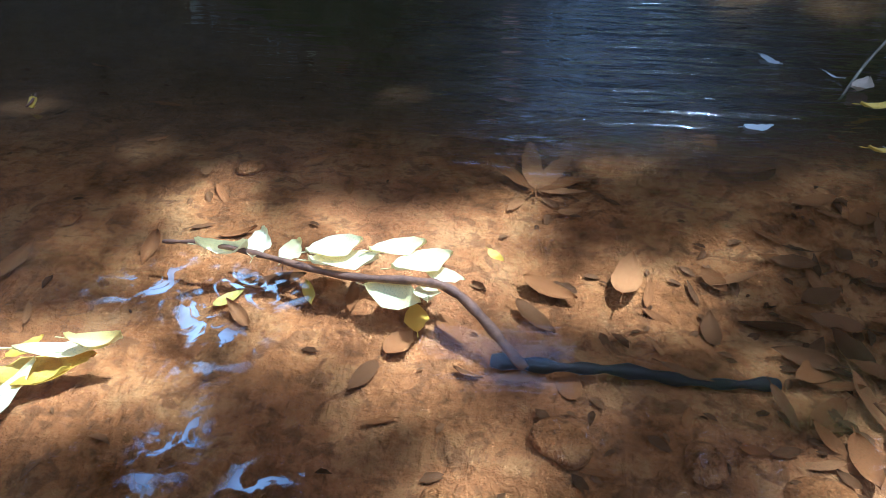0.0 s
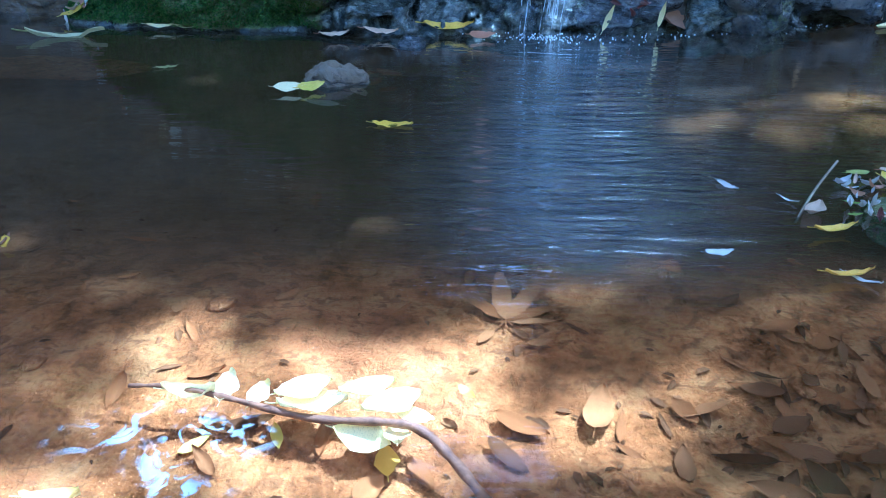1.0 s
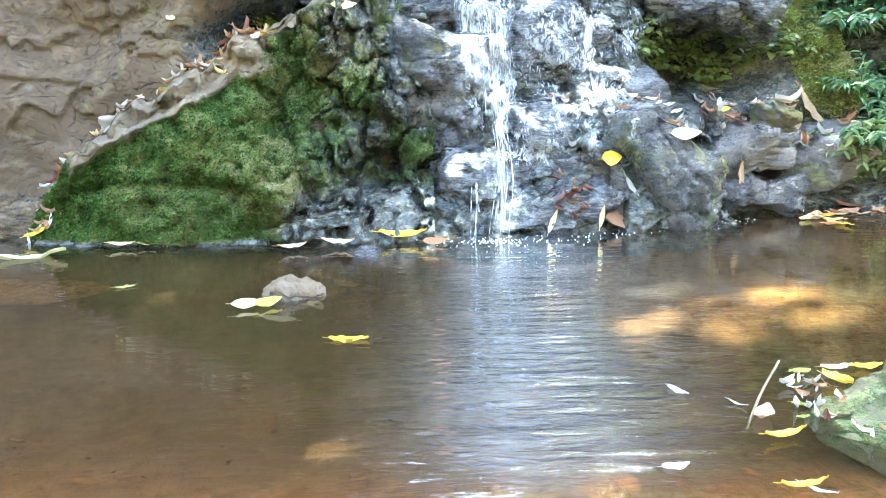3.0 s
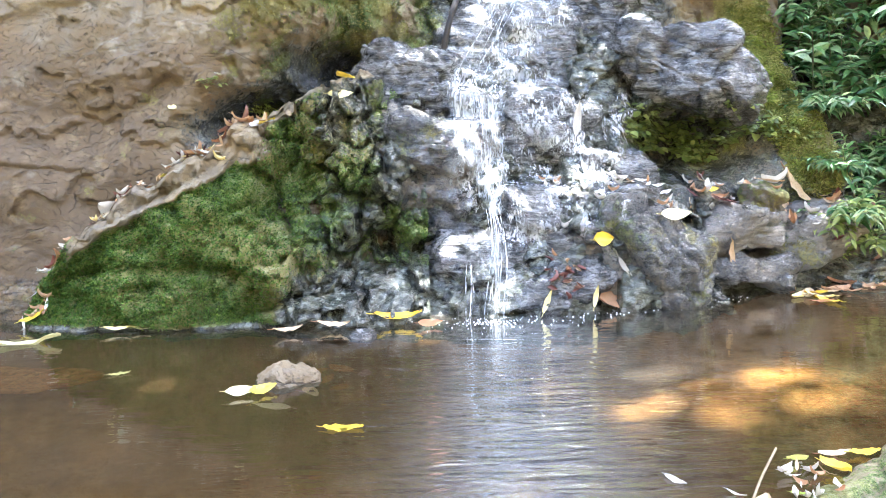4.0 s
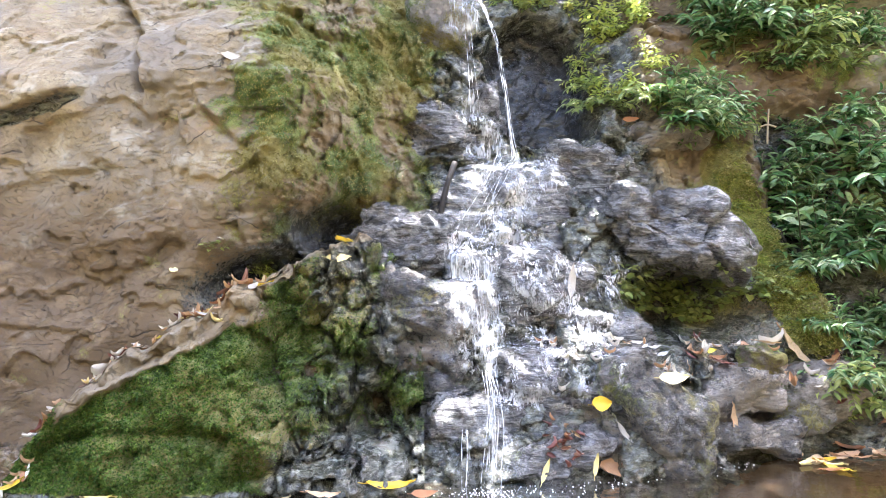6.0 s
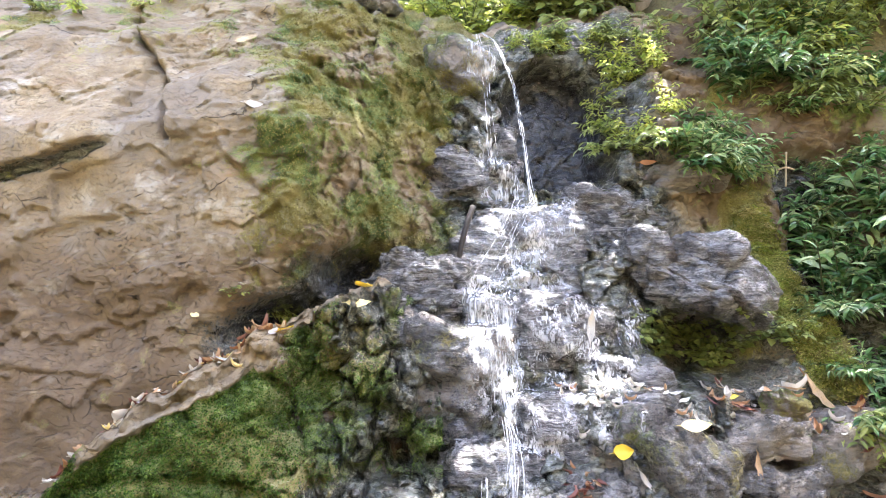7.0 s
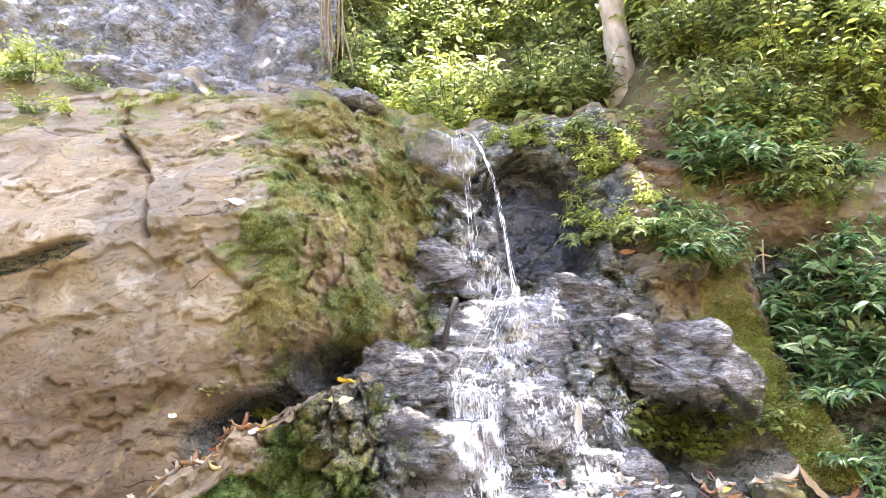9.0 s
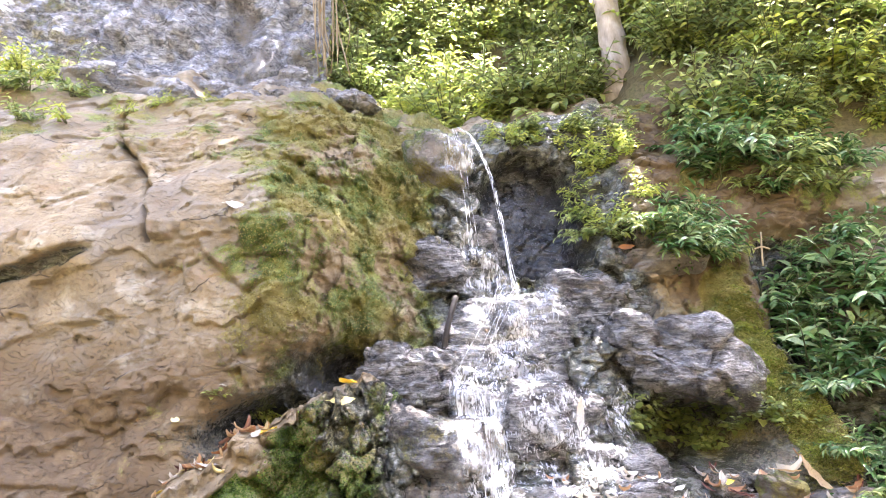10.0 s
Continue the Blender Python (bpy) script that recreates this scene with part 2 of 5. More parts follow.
def leaf_material(name, a, b, c=None, rough=0.45, through=0.3):
    """Leaf colours spread by each object's or each leaf's own number."""
    m, n, l, bsdf = material(name)
    info, geo = n.new("ShaderNodeObjectInfo"), n.new("ShaderNodeNewGeometry")
    vec = n_coord(n, l)
    v = n_math(n, l, "FRACT", n_math(n, l, "ADD", info.outputs["Random"], geo.outputs["Random Per Island"]))
    col = n_ramp(n, l, v, [(0.0, a), (0.5, b), (1.0, c or b)])
    col = n_mix(n, l, n_range(n, l, n_noise(n, l, 35, 4, 0.6, vec), 0.48, 0.75, 0.0, 0.55), col, tuple(x * 0.45 for x in a))
    l.new(col, bsdf.inputs["Base Color"])
    bsdf.inputs["Roughness"].default_value = rough
    tr = n.new("ShaderNodeBsdfTranslucent")
    l.new(col, tr.inputs["Color"])
    mix = n.new("ShaderNodeMixShader")
    mix.inputs[0].default_value = through
    l.new(bsdf.outputs[0], mix.inputs[1])
    l.new(tr.outputs[0], mix.inputs[2])
    l.new(mix.outputs[0], n["Material Output"].inputs["Surface"])
    l.new(n_bump(n, l, n_noise(n, l, 60, 3, 0.5, vec), 0.25, 0.004), bsdf.inputs["Normal"])
    return m


m_yellow = leaf_material("yellow_leaf", (0.7, 0.4, 0.025), (0.8, 0.55, 0.04), (0.72, 0.58, 0.07), 0.4, 0.2)
m_pale = leaf_material("pale_leaf", (0.95, 0.78, 0.3), (0.95, 0.84, 0.45), (0.95, 0.72, 0.2), 0.35, 0.15)
m_dry = leaf_material("dry_leaf", (0.36, 0.16, 0.07), (0.5, 0.3, 0.16), (0.6, 0.45, 0.28), 0.6, 0.15)
m_red = leaf_material("red_leaf", (0.1, 0.03, 0.02), (0.19, 0.06, 0.04), (0.3, 0.17, 0.12), 0.4, 0.15)
m_ash = leaf_material("bleached_leaf", (0.5, 0.46, 0.4), (0.66, 0.62, 0.55), (0.75, 0.7, 0.6), 0.5, 0.15)
m_sunk = leaf_material("sunken_leaf", (0.22, 0.088, 0.024), (0.29, 0.12, 0.034), (0.37, 0.17, 0.055), 0.7, 0.0)
m_sunkd = leaf_material("dark_sunken_leaf", (0.08, 0.034, 0.011), (0.15, 0.066, 0.022), (0.24, 0.11, 0.038), 0.5, 0.0)
for m in (m_sunk, m_sunkd):
    m.node_tree.nodes["Principled BSDF"].inputs["Specular IOR Level"].default_value = 0.03
m_green = leaf_material("green_leaf", (0.15, 0.21, 0.06), (0.29, 0.36, 0.1), (0.46, 0.5, 0.16), 0.3, 0.5)
m_deep = leaf_material("deep_green_leaf", (0.055, 0.13, 0.04), (0.15, 0.27, 0.09), (0.42, 0.53, 0.25), 0.22, 0.4)
m_straw = leaf_material("straw_grass", (0.4, 0.36, 0.1), (0.58, 0.52, 0.2), (0.7, 0.64, 0.32), 0.5, 0.3)
m_lime = leaf_material("lime_leaf", (0.28, 0.38, 0.06), (0.44, 0.5, 0.09), (0.58, 0.58, 0.13), 0.35, 0.5)
m_crown = leaf_material("crown_leaf", (0.03, 0.07, 0.02), (0.05, 0.1, 0.03), (0.07, 0.13, 0.03), 0.5, 0.06)
m_moss = leaf_material("moss_fuzz", (0.022, 0.062, 0.008), (0.085, 0.17, 0.02), (0.23, 0.31, 0.05), 0.9, 0.3)
m_olive = leaf_material("olive_moss_fuzz", (0.11, 0.1, 0.028), (0.27, 0.245, 0.07), (0.47, 0.42, 0.16), 0.9, 0.25)


def wood_material(name, a, b, scale=(30, 30, 4)):
    m, n, l, bsdf = material(name)
    vec = n_coord(n, l, scale)
    f = n_noise(n, l, 1.0, 6, 0.65, vec)
    l.new(n_ramp(n, l, f, [(0.3, a), (0.7, b)]), bsdf.inputs["Base Color"])
    bsdf.inputs["Roughness"].default_value = 0.7
    l.new(n_bump(n, l, f, 0.6, 0.006), bsdf.inputs["Normal"])
    return m


m_twig = wood_material("twig_bark", (0.1, 0.042, 0.018), (0.3, 0.14, 0.06), (40, 40, 40))
m_stem = wood_material("plant_stem", (0.06, 0.09, 0.02), (0.16, 0.14, 0.06))
m_bark = wood_material("pale_bark", (0.2, 0.16, 0.12), (0.55, 0.48, 0.4), (7, 7, 3))
m_root = wood_material("hanging_root", (0.12, 0.08, 0.04), (0.4, 0.32, 0.2), (25, 25, 2))

m_bed, n, l, bsdf = material("pool_bed_silt")
vec = n_coord(n, l)
b1, b2, b3 = n_noise(n, l, 1.3, 4, 0.6, vec), n_noise(n, l, 9, 6, 0.65, vec), n_noise(n, l, 70, 4, 0.7, vec)
col = n_ramp(n, l, b2, [(0.3, (0.13, 0.046, 0.01)), (0.5, (0.35, 0.145, 0.038)), (0.72, (0.5, 0.26, 0.085))])
col = n_mix(n, l, n_range(n, l, b1, 0.4, 0.65, 0.0, 0.5), col, (0.3, 0.12, 0.045))
col = n_mix(n, l, n_range(n, l, b3, 0.34, 0.52, 0.3, 0.0), col, (0.07, 0.03, 0.012))
col = n_mix(n, l, n_range(n, l, n_noise(n, l, 22, 4, 0.6, vec, 0.8), 0.52, 0.62, 0.0, 0.55), col, (0.12, 0.05, 0.018))
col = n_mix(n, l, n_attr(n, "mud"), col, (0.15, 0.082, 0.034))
l.new(col, bsdf.inputs["Base Color"])
bsdf.inputs["Roughness"].default_value = 0.9
bsdf.inputs["Specular IOR Level"].default_value = 0.05
nb = n_bump(n, l, b2, 0.9, 0.03)
nb = n_bump(n, l, n_noise(n, l, 28, 3, 0.5, n_coord(n, l, (1, 0.6, 1)), 1.5), 0.8, 0.012, nb)
l.new(n_bump(n, l, b3, 0.7, 0.006, nb), bsdf.inputs["Normal"])

m_soil, n, l, bsdf = material("forest_soil")
vec = n_coord(n, l)
s1, s2 = n_noise(n, l, 2.5, 6, 0.65, vec), n_noise(n, l, 30, 4, 0.7, vec)
col = n_ramp(n, l, s1, [(0.3, (0.07, 0.06, 0.028)), (0.55, (0.15, 0.125, 0.062)), (0.75, (0.14, 0.16, 0.055))])
l.new(n_mix(n, l, n_range(n, l, s2, 0.4, 0.7, 0.0, 0.6), col, (0.03, 0.035, 0.012)), bsdf.inputs["Base Color"])
bsdf.inputs["Roughness"].default_value = 0.95
l.new(n_bump(n, l, s2, 0.8, 0.03), bsdf.inputs["Normal"])

m_pool, n, l, bsdf = material("pool_water")
# Pale tint painted where the fall's reflection lies on the pool.
l.new(n_mix(n, l, n_attr(n, "fall_glare"), (0.34, 0.23, 0.12), (0.6, 0.62, 0.62)), bsdf.inputs["Base Color"])
bsdf.inputs["Roughness"].default_value = 0.02
bsdf.inputs["IOR"].default_value = 1.33
clear = n.new("ShaderNodeBsdfPrincipled")
l.new(n_mix(n, l, n_attr(n, "deep"), (0.95, 0.9, 0.8), (0.27, 0.33, 0.26)), clear.inputs["Base Color"])
clear.inputs["Roughness"].default_value, clear.inputs["IOR"].default_value = 0.015, 1.33
clear.inputs["Transmission Weight"].default_value = 1.0
for b in (bsdf, clear):
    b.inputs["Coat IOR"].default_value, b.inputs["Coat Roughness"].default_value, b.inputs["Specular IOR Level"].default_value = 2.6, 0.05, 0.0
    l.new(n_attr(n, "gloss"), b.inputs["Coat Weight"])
mix = n.new("ShaderNodeMixShader")
# Silt share also thickens the strip that paints the fall's reflection.
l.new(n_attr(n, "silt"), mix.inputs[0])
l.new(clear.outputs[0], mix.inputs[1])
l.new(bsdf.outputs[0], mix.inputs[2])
l.new(mix.outputs[0], n["Material Output"].inputs["Surface"])
r1 = n_noise(n, l, 1.0, 3, 0.5, n_coord(n, l, (2.6, 15, 1)), 0.5)
r2 = n_noise(n, l, 1.0, 2, 0.5, n_coord(n, l, (2.2, 3.0, 1)))
hgt = n_math(n, l, "ADD", n_math(n, l, "MULTIPLY", r1, n_attr(n, "ripple")), n_math(n, l, "MULTIPLY", r2, 0.25))
nb = n_bump(n, l, hgt, 0.5, 0.02)
for b in (bsdf, clear):
    l.new(nb, b.inputs["Normal"])
    l.new(nb, b.inputs["Coat Normal"])

m_fall, n, l, bsdf = material("falling_water")
bsdf.inputs["Base Color"].default_value = (0.78, 0.8, 0.82, 1)
bsdf.inputs["Roughness"].default_value = 0.28
bsdf.inputs["IOR"].default_value = 1.33
f1 = n_noise(n, l, 1.0, 5, 0.6, n_coord(n, l, (48, 20, 6)), 0.6)
f2 = n_noise(n, l, 1.0, 4, 0.6, n_coord(n, l, (14, 14, 9)))
body = n_range(n, l, n_math(n, l, "ADD", n_math(n, l, "MULTIPLY", f1, 0.6), n_math(n, l, "MULTIPLY", f2, 0.4)), 0.4, 0.63)
a = n_math(n, l, "MULTIPLY", body, n_attr(n, "cover"), True)
l.new(a, bsdf.inputs["Alpha"])
l.new(n_bump(n, l, f1, 0.8, 0.012), bsdf.inputs["Normal"])

# Thin running water whose white patches also paint glints on wet rock.
m_glint_film, n, l, bsdf = material("water_glint_film")
bsdf.inputs["Base Color"].default_value = (0.74, 0.75, 0.77, 1)
bsdf.inputs["Roughness"].default_value, bsdf.inputs["IOR"].default_value = 0.3, 1.33
soft = n_math(n, l, "ADD", n_math(n, l, "MULTIPLY", n_noise(n, l, 1.0, 6, 0.72, n_coord(n, l, (40, 26, 20)), 1.0), 0.6), n_math(n, l, "MULTIPLY", n_noise(n, l, 5, 4, 0.6, n_coord(n, l)), 0.4))
l.new(n_math(n, l, "MULTIPLY", n_range(n, l, soft, 0.48, 0.58, 0.0, 0.9), n_attr(n, "cover"), True), bsdf.inputs["Alpha"])
l.new(n_bump(n, l, soft, 0.9, 0.02), bsdf.inputs["Normal"])

# White swirls that paint sky reflections on disturbed water.
m_sky_glints, n, l, bsdf = material("froth")
bsdf.inputs["Base Color"].default_value = (0.75, 0.8, 0.86, 1)
bsdf.inputs["Roughness"].default_value = 0.2
vec = n_coord(n, l)
swirl = n_noise(n, l, 16, 2, 0.5, vec, 2.2)
l.new(n_math(n, l, "MULTIPLY", n_range(n, l, swirl, 0.5, 0.6), n_attr(n, "cover"), True), bsdf.inputs["Alpha"])
l.new(n_bump(n, l, swirl, 0.6, 0.01), bsdf.inputs["Normal"])

m_foam, n, l, bsdf = material("foam")
bsdf.inputs["Base Color"].default_value = (0.85, 0.88, 0.9, 1)
bsdf.inputs["Roughness"].default_value = 0.3


# ---- mesh helpers ----
def mesh_of(name, verts, faces, mat, smooth=True, **attrs):
    me = bpy.data.meshes.new(name)
    me.from_pydata(np.asarray(verts).tolist(), [], faces if isinstance(faces, list) else faces.tolist())
    for key, v in attrs.items():
        me.attributes.new(key, "FLOAT", "POINT").data.foreach_set("value", np.ascontiguousarray(v, dtype=np.float32))
    me.materials.append(mat)
    if smooth:
        me.polygons.foreach_set("use_smooth", [True] * len(me.polygons))
    me.update()
    return me


def grid_faces(rows, cols):
    a = (np.arange(rows - 1)[:, None] * cols + np.arange(cols - 1)[None, :]).ravel()
    return np.stack([a, a + 1, a + cols + 1, a + cols], 1)


def thing(name, label, category, group="", kind="", at=(0, 0, 0)):
    ob = new(name)
    ob.empty_display_size = 0.05
    ob.location = at
    return tagged(ob, label, category, group, kind)


def part(name, me, parent, label=""):
    ob = new(name, me)
    ob.parent = parent
    return tagged(ob, label)


def tube(path, radii, sides=7):
    """Verts and faces of a tapered tube along a path."""
    path = [Vector(p) for p in path]
    verts, faces = [], []
    for k, p in enumerate(path):
        way = (path[min(k + 1, len(path) - 1)] - path[max(k - 1, 0)]).normalized()
        side = way.orthogonal().normalized()
        if abs(way.z) < 0.9:
            side = way.cross(Vector((0, 0, 1))).normalized()
        up = side.cross(way)
        for s in range(sides):
            w = 2 * math.pi * s / sides
            verts.append(p + radii[k] * (math.cos(w) * side + math.sin(w) * up))
    for k in range(len(path) - 1):
        for s in range(sides):
            a, b = k * sides + s, k * sides + (s + 1) % sides
            faces.append((a, b, b + sides, a + sides))
    faces.append(tuple(range(sides))[::-1])
    faces.append(tuple((len(path) - 1) * sides + s for s in range(sides)))
    return [tuple(v) for v in verts], faces


def smooth_path(pts, steps=6):
    """A round curve through the given points."""
    pts = [Vector(p) for p in pts]
    full = [2 * pts[0] - pts[1], *pts, 2 * pts[-1] - pts[-2]]
    out = []
    for a, b, c, d in zip(full, full[1:], full[2:], full[3:]):
        for k in range(steps):
            t = k / steps
            out.append(0.5 * (2 * b + (c - a) * t + (2 * a - 5 * b + 4 * c - d) * t * t + (3 * b - a - 3 * c + d) * t ** 3))
    return out + [pts[-1]]


# ---- the rock face ----
def face_y(x, z):
    """How far back the rock face lies, large forms alone."""
    yl = 4.6 + 0.07 * z + np.maximum(0, z - 2.6) * 0.85
    yc = 4.3 + 0.78 * z - 0.045 * z * z
    yr = 5.05 + 0.42 * z
    w = ss(-0.75, 0.45, x)
    y = yl * (1 - w) + yc * w
    w = ss(1.7, 2.7, x)
    return y * (1 - w) + yr * w


def rim_z(x):
    return 4.0 + 0.2 * ss(0.1, -0.6, x) + 0.3 * np.maximum(0, -1.6 - x) - 0.14 * np.exp(-((x - 0.75) / 0.35) ** 2) + 0.2 * ss(1.2, 2.4, x) - 0.2 * ss(2.9, 3.6, x)


xs = np.concatenate([np.arange(-7, -3.4, 0.08), np.arange(-3.4, -0.6, 0.016), np.arange(-0.6, 3.2, 0.012), np.arange(3.2, 4.4, 0.02), np.arange(4.4, 8, 0.08)])
vs = np.concatenate([np.arange(-0.4, 2.6, 0.012), np.arange(2.6, 4.35, 0.016), np.arange(4.35, 6.6, 0.05)])
X, S = np.meshgrid(xs, vs)
X, S = X.ravel(), S.ravel()
RZ = rim_z(X)
over = np.maximum(0, S - RZ)
Z = np.where(S < RZ, S, RZ + 0.5 * over)
Y = face_y(X, np.minimum(S, RZ)) + 1.05 * over
P = np.stack([X, Y, Z], 1)
d = 0.16 * fbm(P * 0.9, 3) + 0.014 * fbm(P * 3.1 + 5, 3)
d -= 0.08 * plates(P * np.array([0.75, 0.75, 1.1]) + 3 + 0.12 * fbm(P * 5, 2)[:, None], 0.42, 0.965)
patch = ss(-0.1, 0.35, fbm(P * 0.9 + 80, 3))
d -= 0.03 * patch * plates(P * np.array([2.2, 2.2, 3.4]) + 31 + 0.2 * fbm(P * 6 + 4, 2)[:, None], 0.5, 0.955) + 0.006 * fbm(P * 14, 2)
# the jutting block and its shaded underside
edge = Z - (2.34 + 0.22 * (X + 2.48)) + 0.03 * fbm(P * 4, 2)
block = ss(-1.86, -1.96, X + 0.05 * fbm(P * 5, 2))
d -= 0.08 * ss(0.0, 0.02, edge) * block * ss(1.1, 0.4, edge)
d += 0.05 * block * np.exp(-((edge + 0.03) / 0.03) ** 2)
# Underside shade of the block, laid in as dark wet colour.
under_shade = block * np.exp(-((edge + 0.03) / 0.05) ** 2)
# the long crack and lesser ones
for pts, depth, width in (([(-2.36, 4.1), (-2.1, 3.6), (-1.84, 3.24), (-1.6, 2.85), (-1.5, 2.5)], 0.13, 0.035), ([(-2.3, 1.86), (-2.05, 1.95), (-1.7, 1.97)], 0.05, 0.02),
                          ([(-1.8, 1.45), (-1.35, 1.5)], 0.03, 0.015), ([(-2.6, 1.0), (-1.9, 0.92)], 0.04, 0.02), ([(-1.1, 2.35), (-0.85, 2.1), (-0.6, 2.2)], 0.05, 0.025), ([(-1.0, 3.5), (-0.7, 3.1), (-0.35, 2.95)], 0.06, 0.03)):
    ld = line_dist(X + 0.04 * pnoise(P * 6), Z + 0.04 * pnoise(P * 6 + 9), pts)
    d += (depth if width > 0.03 else 0.3 * depth) * np.exp(-(ld / (0.6 * width)) ** 2)
    d -= 0.8 * depth * ss(0.18, 0.0, ld) * ss(-0.02, 0.03, Z - np.interp(X, [p[0] for p in pts], [p[1] for p in pts])) if pts[0][0] < pts[-1][0] else 0
# mossy swelling beside the lip, the dark niche, the hollow above the wedge
d -= 0.3 * np.exp(-((X - 0.25) / 0.42) ** 2 - ((Z - 3.15) / 0.42) ** 2)
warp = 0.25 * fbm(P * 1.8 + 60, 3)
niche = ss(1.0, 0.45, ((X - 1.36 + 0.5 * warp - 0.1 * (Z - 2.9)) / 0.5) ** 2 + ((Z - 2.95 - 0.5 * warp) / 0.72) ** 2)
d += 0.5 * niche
d -= 0.28 * np.exp(-((X - 2.1) / 0.33) ** 2 - ((Z - 3.0) / 0.6) ** 2)
d += 0.16 * np.exp(-(line_dist(X, Z, [(0.05, 3.5), (0.3, 3.68), (0.62, 3.62), (0.8, 3.4)]) / 0.05) ** 2)
casc = ss(-0.1, 0.45, X) * ss(2.7, 2.2, X) * ss(3.9, 3.4, Z)
dip = np.stack([X + 0.35 * Z, P[:, 1], Z - 0.3 * X], 1) + 0.05 * fbm(P * 5 + 7, 2)[:, None]
big_f, big_e = facets(dip * np.array([2.6, 2.6, 4.0]))
mid_f, mid_e = facets(dip * np.array([6.5, 6.5, 10.0]) + 30)
fine_f, fine_e = facets(dip * np.array([15, 15, 24.0]) + 60)
rubble = casc * (1 - 0.75 * niche)
d -= rubble * (0.17 * big_f + 0.04 * mid_f + 0.008 * fine_f)
d += rubble * (0.04 * np.exp(-(big_e / 0.04) ** 2) + 0.015 * np.exp(-(mid_e / 0.05) ** 2))
d -= 0.012 * ss(-0.1, -0.5, X) * ss(0.1, 0.5, fbm(P * 1.5 + 12, 2)) * (2.0 * mid_f + 1.0 * fine_f)
zone = ss(-1.2, -0.6, X) * ss(0.5, 0.0, X) * ss(1.0, 1.4, Z)
d -= zone * (0.11 * big_f + 0.055 * mid_f + 0.02 * fine_f + 0.05 * plates(P * np.array([1.9, 1.9, 2.6]) + 15, 0.42, 0.85))
d -= ss(1.9, 2.5, X) * 0.1 * plates(P * np.array([2.0, 2.0, 3.0]) + 70, 0.4, 0.75)
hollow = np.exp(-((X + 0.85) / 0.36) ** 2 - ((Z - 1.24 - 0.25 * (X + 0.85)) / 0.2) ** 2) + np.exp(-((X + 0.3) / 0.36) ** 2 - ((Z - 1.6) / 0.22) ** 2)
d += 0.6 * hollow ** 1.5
d += 0.6 * np.exp(-((X - 2.2) / 0.45) ** 4 - ((Z - 1.0) / 0.24) ** 4)
behind = ss(0.4, 0.12, line_dist(X, Z, [(3.5, 2.4), (3.55, 1.8), (3.7, 1.2), (3.75, 0.6)]))
d += 0.4 * behind
d -= 0.2 * ss(2.0, 2.3, X) * ss(2.6, 2.9, Z) * ss(3.7, 3.3, Z)
d += 0.45 * np.exp(-((X - 0.25) / 0.5) ** 2 - ((Z - 0.4) / 0.16) ** 2)
strip = line_dist(X, Z, [(2.86, 2.14), (2.92, 1.7), (3.08, 1.3), (3.2, 0.85)])
d -= 0.08 * ss(0.3, 0.05, strip + 0.1 * fbm(P * 3 + 90, 3))
shelf = ss(0.0, 0.3, over)
P[:, 1] += d * (1 - 0.7 * shelf)
P[:, 2] += shelf * 0.25 * fbm(P * 1.7, 4)
nz = fbm(P * 2.0 + 40, 3)
moss = 0.72 * np.exp(-((X - 0.1) / 0.55) ** 2 - ((Z - 3.1) / 0.45) ** 2) + 0.42 * np.exp(-((X + 0.35) / 0.6) ** 2 - ((Z - 2.4) / 0.8) ** 2)
moss = np.maximum(moss, 0.56 * ss(-1.35, -0.6, X) * ss(0.7, 0.2, X) * ss(1.2, 1.7, Z))
moss = np.maximum(moss, (0.4 + 0.3 * ss(-1.6, -0.6, X)) * ss(2.9, 3.7, Z) * ss(0.9, 0.3, X))
moss = np.maximum(moss, 1.1 * ss(0.3, 0.12, strip))
moss = np.maximum(moss, 0.34 * ss(2.2, 2.6, X) * (1 - behind))
moss = np.clip((moss + 0.42 * nz + 0.2 * fbm(P * 7 + 3, 3)) * (1 - 0.6 * shelf * ss(-0.6, -1.0, X)), 0, 1.1)
wet = np.maximum(ss(0.1, 0.5, X) * ss(2.4, 1.9, X), ss(0.35, 0.1, Z))
wet = np.maximum(wet, 0.62 * ss(-1.15, -0.5, X) * ss(2.3, 1.6, Z)) * (1 - 0.7 * shelf)
# Brown grime of the lower cliff, deepened as painted shade where less sky reaches.
grime_shade = np.maximum(0.55 * np.exp(-((X + 0.95) / 0.45) ** 2 - ((Z - 1.35) / 0.35) ** 2), 0.68 * ss(2.7, 1.3, Z) * ss(-0.4, -1.0, X))
grime_shade = np.maximum(grime_shade, 0.52 * ss(-1.0, -0.5, X) * ss(0.4, 0.0, X) * ss(2.6, 2.2, Z))
# Wet colour paints shade into hollow, block underside and bank recess.
wet = np.maximum(np.maximum(wet, 0.9 * np.minimum(1, 1.3 * hollow)), np.maximum(under_shade, behind))
soil_shade = grime_shade * (1 - np.minimum(1, hollow)) + (1 - behind) * ss(2.15, 2.5, X) * ss(4.6, 3.9, X) * ss(1.4, 2.2, Z) * 0.7
# One mask holds the niche's black rock and the hollow's painted shade.
cliff = new("cliff", mesh_of("cliff", P, grid_faces(len(vs), len(xs)), m_cliff, moss=moss, wet=np.clip(wet + 0.2 * nz, 0, 1), soil_shade=np.clip(soil_shade - niche, 0, 1), stain_shade=np.maximum(0.95 * niche, 0.75 * np.minimum(1, hollow))))
tagged(cliff, "tan sandstone cliff face, cracked, mossy and wet beside the waterfall", "cliff", kind="structure")
